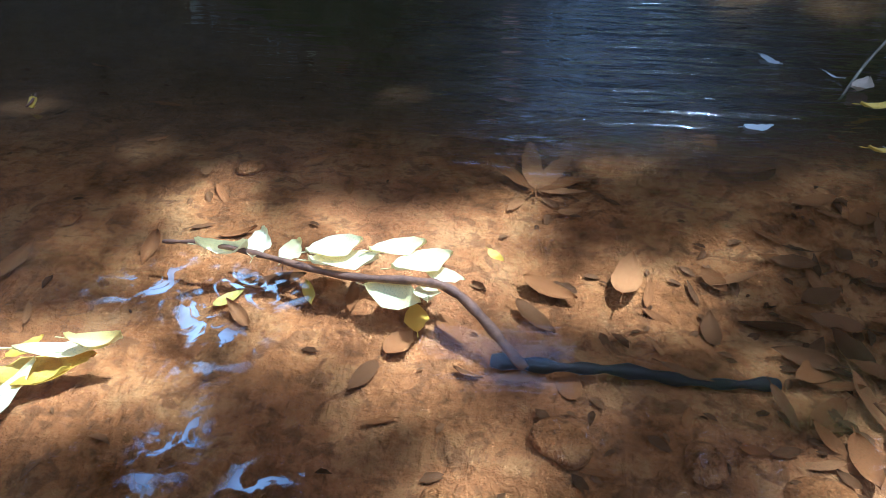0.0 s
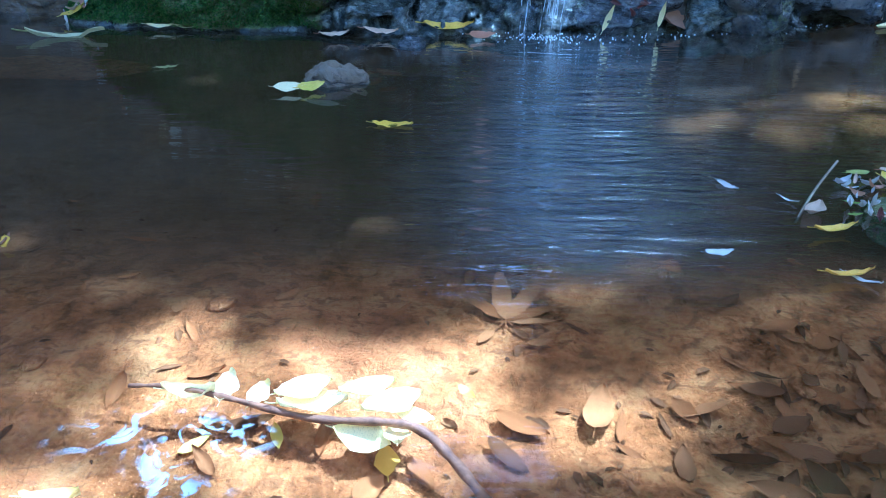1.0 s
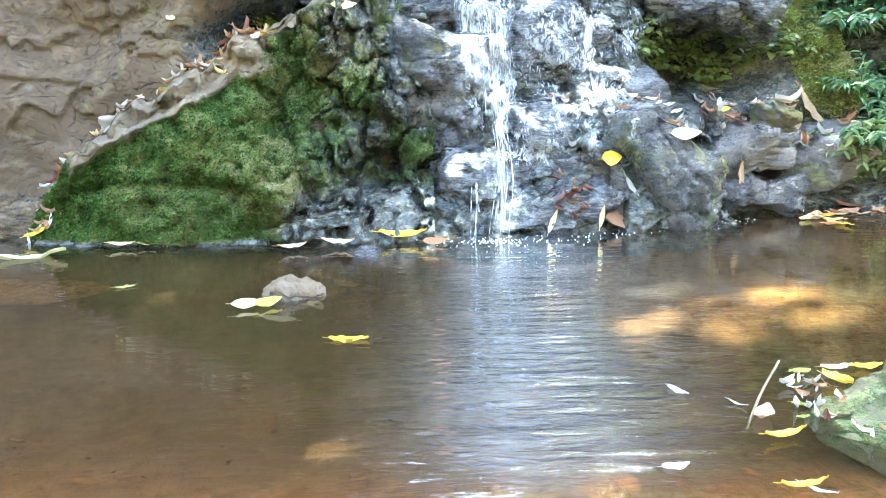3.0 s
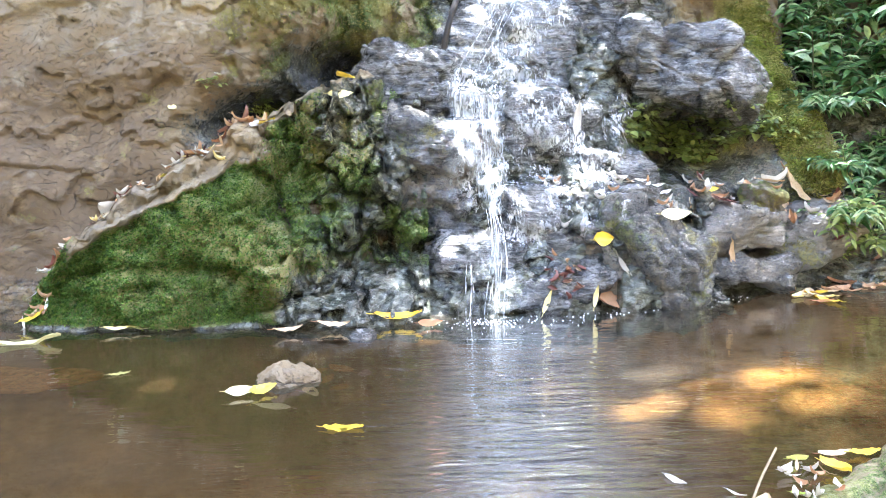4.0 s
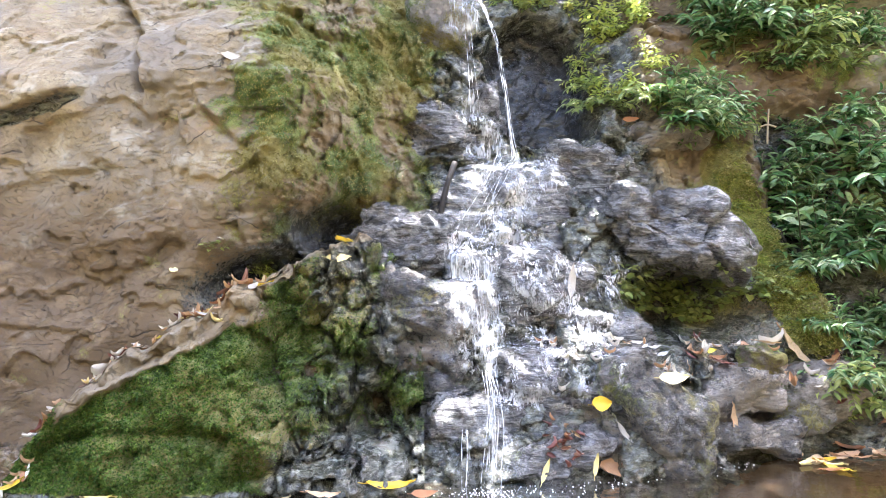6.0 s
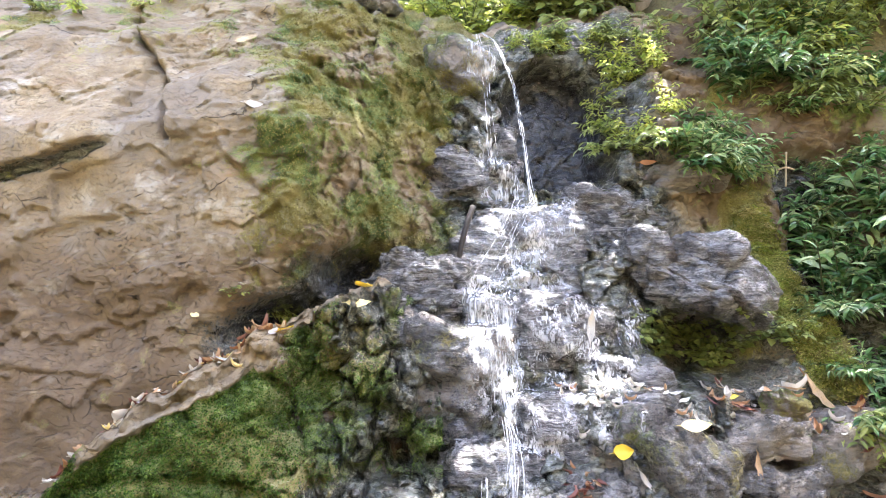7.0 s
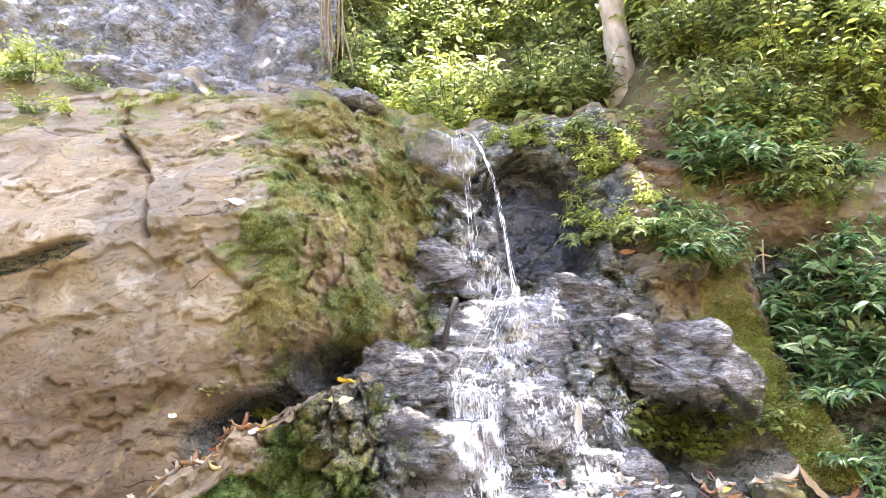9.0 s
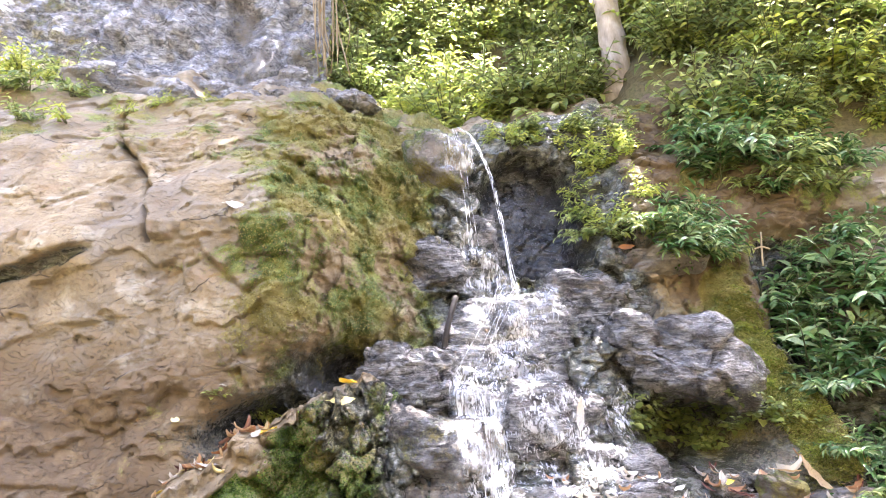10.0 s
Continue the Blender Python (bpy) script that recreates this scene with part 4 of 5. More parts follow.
# ---- falling water ----
def draped(name, rows, cover, off=0.018, step=0.014, parent=None, seed=0, mat=m_fall):
    """A thin sheet of running water laid over the rocks; rows of height, middle and half width."""
    hz, hc, hw = [np.array(c) for c in zip(*rows)]
    zz = np.arange(hz[0], hz[-1], step)
    wide = hw.max() * 1.15
    ww = np.linspace(-wide, wide, int(2 * wide / step))
    V, C = [], []
    for z in zz:
        last = None
        mid, half = np.interp(z, hz, hc), np.interp(z, hz, hw)
        for w in ww:
            x = mid + w
            p, nrm = front(x, z)
            y = p.y if p else 5.5
            if last is not None:
                y = min(max(y, last - 0.03), last + 0.03)
            last = y
            V.append((x, y, z))
            C.append(1 - abs(w) / half)
    V, C = np.array(V), np.array(C)
    Yg = V[:, 1].reshape(len(zz), len(ww))
    Yg[1:-1] = (Yg[:-2] + 2 * Yg[1:-1] + Yg[2:]) / 4
    n = fbm(V * np.array([9, 9, 2.5]) + seed, 3)
    V[:, 1] = Yg.ravel() - off - 0.02 * np.abs(n)
    blob = fbm(V * np.array([3.5, 3.5, 2.5]) + seed * 3 + 0.5, 3)
    ends = np.clip(np.minimum(V[:, 2] - hz[0], hz[-1] - V[:, 2]) / 0.07, 0, 1)
    C = cover * ss(0.0, 0.5, C + 0.4 * blob) * ends * (1 + 0.6 * n)
    return part(name, mesh_of(name, V, grid_faces(len(zz), len(ww)), mat, cover=np.clip(C, 0, 2.6)), parent)


fall = thing("waterfall", "thin white waterfall running down wet stepped rocks", "waterfall", at=(0.7, 4.2, 0))
fall.location = (0, 0, 0)
draped("water_sheet", [(0.55, 0.74, 0.05), (0.66, 0.73, 0.12), (0.85, 0.7, 0.16), (1.05, 0.66, 0.2), (1.3, 0.6, 0.2), (1.52, 0.5, 0.06)], 0.8, parent=fall, seed=5)
draped("water_sheet", [(1.45, 0.72, 0.2), (1.7, 0.85, 0.36), (1.95, 0.98, 0.46), (2.1, 1.05, 0.4), (2.3, 1.05, 0.12)], 0.32, parent=fall, seed=1)
draped("water_sheet", [(0.4, 1.2, 0.2), (0.7, 1.3, 0.4), (1.1, 1.4, 0.45), (1.45, 1.48, 0.3)], 0.8, parent=fall, seed=9, mat=m_glint_film)
draped("water_sheet", [(0.35, 0.9, 0.35), (0.8, 0.88, 0.5), (1.3, 0.92, 0.55), (1.8, 0.98, 0.48), (2.25, 1.08, 0.48)], 0.68, parent=fall, seed=33, off=0.012, mat=m_glint_film)
draped("water_sheet", [(2.2, 0.8, 0.25), (2.5, 0.75, 0.22), (2.8, 0.72, 0.1)], 0.6, parent=fall, seed=13)
draped("water_sheet", [(3.3, 0.65, 0.2), (3.6, 0.66, 0.26), (3.85, 0.7, 0.22)], 0.6, parent=fall, seed=17)
draped("water_sheet", [(0.02, 0.68, 0.3), (0.2, 0.7, 0.2), (0.5, 0.75, 0.08)], 0.3, parent=fall, seed=21)


def strand(pts, width, count, spread, seed):
    r = random.Random(seed)
    for k in range(count):
        o = [spread * r.gauss(0, 1) for _ in range(3)]
        path = smooth_path([(x + o[0] * (0.4 + 0.6 * j / len(pts)) + r.gauss(0, spread * 0.25), y + 0.5 * o[1], z) for j, (x, y, z) in enumerate(pts)], 8)
        w = width * r.uniform(0.4, 1.2)
        V, F = tube(path, [w * (0.35 + 0.65 * abs(math.sin(3 + 0.9 * j + 5 * r.random()))) for j in range(len(path))], 6)
        part("strand", mesh_of("strand", V, F, m_fall, cover=[1.0] * len(V)), fall)


strand([(0.72, 6.42, 3.9), (0.83, 6.2, 3.7), (0.93, 6.0, 3.3), (0.99, 5.9, 2.9), (1.03, 5.82, 2.45), (1.05, 5.74, 2.2)], 0.0036, 8, 0.024, 1)
strand([(0.66, 6.4, 3.88), (0.7, 6.15, 3.5), (0.72, 6.0, 3.1), (0.74, 5.85, 2.6)], 0.003, 3, 0.025, 2)
strand([(0.7, 4.62, 0.64), (0.72, 4.5, 0.5), (0.71, 4.42, 0.3), (0.68, 4.38, 0.0)], 0.004, 12, 0.045, 3)
strand([(0.62, 5.3, 1.5), (0.66, 5.1, 1.3), (0.66, 4.95, 1.0), (0.7, 4.75, 0.72)], 0.004, 9, 0.06, 4)
strand([(0.55, 4.5, 0.3), (0.52, 4.42, 0.15), (0.52, 4.38, 0.0)], 0.006, 5, 0.05, 6)
strand([(1.0, 5.62, 2.2), (0.85, 5.45, 1.95), (0.7, 5.38, 1.6), (0.62, 5.28, 1.45)], 0.0035, 5, 0.1, 5)

bm = bmesh.new()
for k in range(260):
    a, rr = rnd.uniform(0, 6.283), abs(rnd.gauss(0, 0.28))
    if k % 3 == 0:
        x, y = rnd.uniform(1.1, 2.4), 0
        y = 4.3 + 0.35 * (x - 1.3) + rnd.gauss(0, 0.06)
    else:
        x, y = 0.68 + rr * math.cos(a), 4.2 + 0.45 * rr * math.sin(a)
    s = rnd.uniform(0.002, 0.006)
    bmesh.ops.create_icosphere(bm, subdivisions=1, radius=s, matrix=Matrix.Translation((x, y, 0.002)) @ Matrix.Diagonal((1, 1, 0.6, 1)))
me = bpy.data.meshes.new("foam")
bm.to_mesh(me)
bm.free()
me.materials.append(m_foam)
tagged(new("foam", me), "white foam bubbles where the fall meets the pool", "foam", kind="stuff")

# ---- fallen leaves on the rocks ----
MIX = [m_dry, m_ash, m_dry, m_yellow, m_ash, m_red]


def word(m):
    return {"yellow_leaf": "yellow", "pale_leaf": "pale yellow", "dry_leaf": "dry brown", "red_leaf": "dark red", "bleached_leaf": "bleached", "green_leaf": "green", "lime_leaf": "lime green"}[m.name]


def lay(x, y, z, m, shape, length, yaw, where, group, tilt=12):
    p, nrm = below(x, y, z)
    if p is None:
        return
    ob = leaf(shape, m, (0, 0, 0), length, label="%s %s leaf lying on %s" % (word(m), "narrow" if shape == "narrow" else "curled" if shape in ("curled", "rolled") else "fallen", where), group=group)
    up = (nrm * min(1.0, 0.7) + Vector((0, 0, 0.45))).normalized()
    ob.matrix_world = Matrix.Translation(p + up * (0.012 + 0.03 * length)) @ up.to_track_quat("Z", "Y").to_matrix().to_4x4() @ Euler((radians(rnd.gauss(0, tilt)), radians(rnd.gauss(0, tilt)), radians(yaw))).to_matrix().to_4x4() @ Matrix.Diagonal((length, length, length, 1)) @ Matrix.Translation((-0.5, 0, 0))
    return ob


def wedge_top(x):
    return float(np.interp(x, [-2.45, -2.2, -1.74, -1.4, -0.88, -0.5, -0.14, 0.3], [-0.1, 0.06, 0.58, 0.8, 1.12, 1.28, 1.48, 1.55]))


for k in range(105):
    x = rnd.choice([-2.1, -1.95, -1.62, -1.5, -1.25, -1.1, -0.95, -0.85, -0.72]) + rnd.gauss(0, 0.06)
    zt = wedge_top(x)
    m = rnd.choice([m_dry, m_ash, m_red, m_dry, m_ash, m_dry, m_pale])
    lay(x, 4.27 + 0.3 * zt + rnd.uniform(-0.01, 0.12), zt + 0.4, m, rnd.choice(["flat", "rolled", "flat", "narrow", "curled"]), rnd.uniform(0.05, 0.13), rnd.uniform(0, 360), "the mossy ledge", "leaves on the mossy ledge")
for x, m, s, ln, yaw in ((-1.9, m_dry, "narrow", 0.26, 40), (-2.06, m_yellow, "narrow", 0.17, 40), (-2.15, m_pale, "narrow", 0.2, 45), (-1.62, m_ash, "broad", 0.2, 25), (-1.3, m_yellow, "flat", 0.13, 30), (-0.72, m_yellow, "flat", 0.2, 20), (-0.2, m_yellow, "broad", 0.2, 60)):
    zt = wedge_top(x)
    lay(x, 4.27 + 0.3 * zt + 0.02, zt + 0.4, m, s, ln, yaw, "the mossy ledge", "leaves on the mossy ledge")
for k in range(46):
    x = rnd.uniform(1.05, 1.9)
    lay(x, rnd.uniform(4.55, 4.95), 1.0, rnd.choice([m_ash, m_ash, m_ash, m_ash, m_dry]), rnd.choice(["curled", "flat", "rolled"]), rnd.uniform(0.06, 0.13), rnd.uniform(0, 360), "wet rock", "leaf litter on the flat rock")
for k in range(54):
    x = rnd.uniform(2.1, 3.6)
    lay(x, rnd.uniform(4.85, 5.25), 0.95, rnd.choice([m_dry, m_dry, m_ash, m_red, m_ash, m_dry]), rnd.choice(["curled", "flat", "rolled", "narrow"]), rnd.uniform(0.07, 0.18), rnd.uniform(0, 360), "the stone ledge", "leaf litter on the stone ledge")
for k in range(22):
    p, nrm = front(1.13 + rnd.gauss(0, 0.05), 0.25 + rnd.gauss(0, 0.07))
    leaf(rnd.choice(["curled", "rolled", "rolled"]), rnd.choice([m_red, m_red, m_red, m_dry]), p - Vector((0, 0.015, 0)), rnd.uniform(0.05, 0.1), rnd.uniform(0, 360), rnd.uniform(-60, 60), rnd.uniform(40, 100), "dark red dead leaf caught in a clump on wet rock", "clump of dead leaves")
for x, z, m, s, ln, yaw, pitch, roll, label in ((1.84, 0.58, m_pale, "flat", 0.2, 8, 0, 50, "pale yellow fallen leaf lying on the dark boulder"), (1.36, 0.44, m_yellow, "round", 0.14, 20, 0, 60, "yellow fallen leaf on wet rock"),
                                                (2.27, 0.7, m_yellow, "flat", 0.12, 5, 0, 50, "bright yellow fallen leaf on the stone ledge"), (1.5, 0.27, m_ash, "narrow", 0.15, 0, 55, 70, "bleached narrow leaf stuck to the dark boulder"),
                                                (1.34, 1.2, m_ash, "narrow", 0.24, 0, -84, 80, "dry brown leaf hanging upright on wet rock"), (-0.22, 1.36, m_pale, "flat", 0.16, 10, 0, 50, "bleached leaf on the mossy ledge"),
                                                (2.03, 2.53, m_dry, "flat", 0.14, -10, 0, 60, "orange brown leaf on a rounded rock"), (-0.95, 2.72, m_ash, "broad", 0.13, 30, 0, 60, "bleached leaf lying on the cliff"), (1.0, 0.1, m_pale, "narrow", 0.15, 0, -70, 80, "pale leaf hanging at the waterline"),
                                                (1.3, 0.12, m_pale, "narrow", 0.14, 0, -80, 80, "pale leaf hanging at the waterline"), (1.45, 0.06, m_dry, "broad", 0.26, 20, 0, 40, "dry brown leaf at the waterline"), (3.0, 0.68, m_dry, "narrow", 0.36, 0, 50, 60, "long dry brown leaf leaning on the ledge"),
                                                (2.1, 0.5, m_dry, "narrow", 0.24, 0, 75, 70, "dry leaf hanging from the stone ledge"), (2.3, 0.28, m_dry, "narrow", 0.22, 0, 80, 70, "dry leaf hanging from the stone ledge")):
    p, nrm = front(x, z)
    leaf(s, m, p - Vector((0, 0.025, 0)), ln, yaw, pitch, roll, label, "single fallen leaves")

# ---- floating leaves ----
for x, y, m, s, ln, yaw, label in ((0.11, 4.22, m_yellow, "narrow", 0.28, 4, "yellow leaf floating at the pool's edge"), (-1.02, 4.26, m_yellow, "narrow", 0.27, -4, "yellow leaf floating beside mossy rock"), (-1.93, 3.95, m_straw, "narrow", 0.4, 12, "long yellow-green leaf floating on the pool"),
                                   (-1.5, 4.17, m_pale, "narrow", 0.15, 5, "pale leaf floating beside mossy rock"), (-1.36, 4.18, m_pale, "narrow", 0.12, -5, "pale leaf floating beside mossy rock"), (-0.5, 3.0, m_pale, "flat", 0.13, 12, "pale yellow leaf floating against a small rock"),
                                   (-0.415, 3.02, m_yellow, "flat", 0.13, 42, "orange yellow leaf floating against a small rock"), (-0.03, 2.6, m_yellow, "flat", 0.15, -3, "yellow leaf floating on the pool"), (-1.15, 3.35, m_straw, "flat", 0.1, 25, "small yellow-green leaf floating on the pool"),
                                   (0.26, 1.1, m_yellow, "flat", 0.045, -50, "small yellow leaf floating on the shallow water"), (0.87, 1.67, m_ash, "flat", 0.075, 10, "grey leaf floating on the pool"), (1.02, 2.1, m_ash, "flat", 0.08, -60, "grey leaf floating on the pool"), (1.16, 1.55, m_ash, "narrow", 0.08, -40, "grey leaf floating on the pool"),
                                   (1.16, 2.0, m_ash, "narrow", 0.06, -50, "grey leaf floating on the pool"), (0.3, 4.12, m_dry, "flat", 0.15, 15, "brown leaf floating at the pool's edge"), (-0.25, 4.1, m_dry, "narrow", 0.2, -10, "brown leaf floating at the pool's edge"), (-0.5, 4.02, m_dry, "narrow", 0.17, 25, "brown leaf floating at the pool's edge")):
    leaned = "against" in label or "beside mossy" in label or "edge" in label
    leaf(s, m, (x, y, 0.006 - 0.03 * ln + (0.03 * ln / 0.2 if leaned else 0)), ln, yaw, 0, 28 if leaned else rnd.gauss(0, 3), label, "leaves floating on the pool", "floating_leaf")
for k in range(22):
    x = rnd.uniform(2.7, 3.9)
    leaf(rnd.choice(["flat", "broad", "narrow"]), rnd.choice([m_yellow, m_dry, m_dry, m_pale]), (x, 4.72 + 0.3 * (x - 2.8) + rnd.gauss(0, 0.1), 0.006), rnd.uniform(0.1, 0.22), rnd.uniform(0, 360), 0, 0, "yellow brown leaf in a raft of floating leaves", "leaves floating on the pool", "floating_leaf")
seed = thing("seed_pod", "brown winged seed floating on the pool", "seed")
seed.location = (-0.87, 1.6, 0.01)
leaf("broad", m_yellow, (-0.865, 1.59, 0.014), 0.05, -60, 10, 30, name="wing", parent=seed)
V, F = tube([(-0.01, 0.03, 0.01), (0, 0.0, 0.008), (-0.005, -0.03, 0.004)], [0.003, 0.005, 0.002], 6)
part("stalk", mesh_of("stalk", V, F, m_twig), seed)

# ---- leaves, stems and pebbles about the rock in the pool ----
for x, y, m, s, ln, yaw, on in ((1.13, 1.56, m_yellow, "narrow", 0.12, 8, 0), (1.2, 1.8, m_yellow, "narrow", 0.13, 15, 0), (1.33, 1.98, m_lime, "flat", 0.05, -20, 1), (1.3, 1.9, m_lime, "flat", 0.045, 10, 1), (1.44, 2.2, m_lime, "broad", 0.075, 5, 1), (1.52, 2.13, m_yellow, "round", 0.1, -60, 1),
                                (1.68, 2.24, m_yellow, "flat", 0.11, 5, 1), (1.58, 2.24, m_dry, "flat", 0.12, 10, 1), (1.23, 1.42, m_yellow, "round", 0.08, -70, 0), (1.45, 2.0, m_ash, "flat", 0.06, 70, 1), (1.42, 1.78, m_ash, "narrow", 0.05, 60, 1), (1.2, 1.92, m_dry, "broad", 0.1, 50, 0), (1.36, 2.12, m_ash, "curled", 0.07, 30, 1)):
    p, nrm = below(x, y, 0.6, water=True)
    leaf(s, m, (x, y, p.z + 0.012), ln, yaw, 0, rnd.gauss(0, 6), "%s leaf %s" % ({"yellow_leaf": "yellow", "lime_leaf": "lime green", "dry_leaf": "dry brown", "bleached_leaf": "bleached"}[m.name], "caught at the foot of the pool rock" if on else "floating beside the pool rock"), "leaves round the pool rock")
for k in range(34):
    a = rnd.uniform(2.2, 4.6)
    x, y = 1.74 + 0.37 * math.cos(a) + rnd.gauss(0, 0.03), 1.97 + 0.31 * math.sin(a) + rnd.gauss(0, 0.03)
    p, nrm = below(x, y, 0.6, water=True)
    leaf(rnd.choice(["curled", "rolled", "narrow"]), rnd.choice([m_ash, m_ash, m_dry, m_red]), (x, y, p.z + 0.008), rnd.uniform(0.025, 0.06), rnd.uniform(0, 360), rnd.gauss(0, 15), rnd.gauss(0, 20), "small dead leaf scrap washed against the pool rock", "leaves round the pool rock")
V, F = tube(smooth_path([(1.13, 1.87, -0.01), (1.24, 2.03, 0.025), (1.36, 2.18, 0.06)]), [0.004] * 13, 6)
tagged(new("dry_stem", mesh_of("dry_stem", V, F, m_root)), "thin pale dry stem leaning out of the pool", "twig")
for x, y, s in ((0.36, 0.72, 0.07), (0.55, 0.7, 0.06), (0.7, 0.66, 0.07), (0.62, 0.58, 0.05), (1.0, 0.72, 0.06), (0.2, 0.62, 0.045), (0.9, 1.2, 0.05), (-0.3, 1.45, 0.05), (-0.6, 1.2, 0.04), (0.45, 0.62, 0.035), (1.25, 0.9, 0.06), (0.8, 0.95, 0.04)):
    ob = boulder("pebble", "smooth silt-covered stone on the pool bed", (x, y, float(bed_z(np.array([x]), np.array([y]))[0]) + 0.008), (s * 1.3, s, s * 0.5), (0, 0, rnd.uniform(0, 180)), int(x * 50) + 40, 2.2, 3, 0.15, mat=m_bed)
    tagged(ob, category="stone", group="stones on the pool bed")

# ---- sunken leaves on the bed ----
for k in range(160):
    if k % 2:
        x, y = rnd.gauss(0.9, 0.4), rnd.gauss(0.95, 0.3)
    else:
        x, y = rnd.uniform(-1.3, 1.7), rnd.uniform(0.45, 2.6)
    if y < 0.35 or math.hypot(x - 1.74, y - 1.97) < 0.3:
        continue
    z = float(bed_z(np.array([x]), np.array([y]))[0])
    m = rnd.choice([m_sunk, m_sunk, m_sunk, m_sunk, m_sunkd])
    leaf(rnd.choice(["flat", "curled", "rolled", "narrow", "narrow", "curled"]), m, (x, y, z + 0.007), rnd.uniform(0.03, 0.1), rnd.uniform(0, 360), rnd.gauss(0, 13), rnd.gauss(0, 16), "%s leaf sunk on the silty pool bed" % ("dark brown" if m is m_sunkd else "silt-brown"), "leaves sunk on the pool bed", "sunken_leaf")
for k in range(105):
    x, y = rnd.gauss(1.02, 0.2), rnd.gauss(0.95, 0.2)
    if y > 0.45:
        z = float(bed_z(np.array([x]), np.array([y]))[0])
        leaf(rnd.choice(["flat", "curled", "broad", "narrow", "narrow"]), rnd.choice([m_sunkd, m_sunk]), (x, y, z + 0.018), rnd.uniform(0.05, 0.12), rnd.uniform(0, 360), rnd.gauss(0, 14), rnd.gauss(0, 16), "brown leaf in a drift of leaves sunk on the bed", "leaves sunk on the pool bed", "sunken_leaf")
for k in range(12):
    x, y = -0.22 + rnd.gauss(0, 0.12), 3.2 + rnd.gauss(0, 0.12)
    leaf(rnd.choice(["flat", "broad", "curled"]), rnd.choice([m_sunk, m_red, m_dry]), (x, y, -0.02 - 0.04 * rnd.random()), rnd.uniform(0.1, 0.18), rnd.uniform(0, 360), 0, rnd.gauss(0, 10), "red-brown leaf caught under water beside a rock", "leaves sunk beside the small rock", "sunken_leaf")
big = thing("sunken_leaf", "large lobed brown leaf sunk on the pool bed", "leaf", "leaves sunk on the pool bed")
big.location = (0.34, 1.4, float(bed_z(np.array([0.34]), np.array([1.4]))[0]) + 0.02)
for yaw, ln in ((128, 0.17), (92, 0.22), (62, 0.2), (30, 0.16), (2, 0.11)):
    d = Vector((math.cos(radians(yaw)), math.sin(radians(yaw)), 0.02)) * ln * 0.5
    leaf("narrow", m_sunk, big.location + d, ln, yaw, 0, rnd.gauss(0, 3), name="lobe", parent=big)
for x, y, ln, yaw, s, m in ((0.13, 0.97, 0.075, 100, "broad", m_yellow), (0.19, 0.95, 0.085, -60, "flat", m_sunk), (0.11, 0.91, 0.07, 60, "round", m_sunk), (0.5, 1.12, 0.14, 75, "curled", m_sunk), (-0.2, 0.99, 0.06, 45, "flat", m_yellow),
                            (-0.06, 1.0, 0.07, -70, "rolled", m_yellow), (-0.12, 1.03, 0.1, 20, "curled", m_sunkd), (0.33, 1.0, 0.1, -50, "curled", m_sunkd), (0.95, 0.66, 0.2, -60, "narrow", m_sunkd), (0.88, 0.7, 0.22, -70, "narrow", m_sunkd), (-0.62, 1.05, 0.12, 80, "rolled", m_sunk)):
    z = float(bed_z(np.array([x]), np.array([y]))[0])
    leaf(s, m, (x, y, z + 0.014), ln, yaw, rnd.gauss(0, 5), rnd.gauss(0, 8), "%s leaf sunk on the silty pool bed" % ("yellow" if m is m_yellow else "large brown" if ln > 0.15 else "brown"), "leaves sunk on the pool bed", "sunken_leaf")

pos, way, up, ln = [], [], [], []
for k in range(420):
    x, y = (rnd.gauss(0.95, 0.4), rnd.gauss(0.9, 0.28)) if k % 3 else (rnd.uniform(-1.2, 1.6), rnd.uniform(0.42, 2.4))
    if y > 0.4:
        pos.append((x, y, float(bed_z(np.array([x]), np.array([y]))[0]) + 0.006))
        way.append((rnd.gauss(0, 1), rnd.gauss(0, 1), rnd.gauss(0, 0.1))), up.append((rnd.gauss(0, 0.2), rnd.gauss(0, 0.2), 1)), ln.append(rnd.uniform(0.012, 0.045))
tagged(new("leaf_litter", foliage("leaf_litter", pos, way, up, ln, [q * 0.4 for q in ln], m_sunkd)), "dark leaf crumbs scattered over the pool bed", "leaf litter", kind="stuff")

# ---- the leafy twig in the shallows ----
twig = thing("twig", "fallen brown twig with pale yellow leaves resting in shallow water", "twig")
twig.location = (0.3, 0.85, -0.05)
path = smooth_path([(-0.34, 1.075, 0.012), (-0.26, 1.067, 0.02), (-0.16, 1.043, 0.022), (0.0, 0.995, 0.024), (0.13, 0.985, 0.03), (0.19, 0.972, 0.025), (0.25, 0.915, 0.008), (0.31, 0.85, -0.03)], 5)
V, F = tube(path, [0.0035 + 0.0065 * k / len(path) + 0.0012 * math.sin(k * 2.1) for k in range(len(path))], 8)
V = (np.array(V) - np.array(twig.location)).tolist()
part("stem", mesh_of("stem", V, F, m_twig), twig)
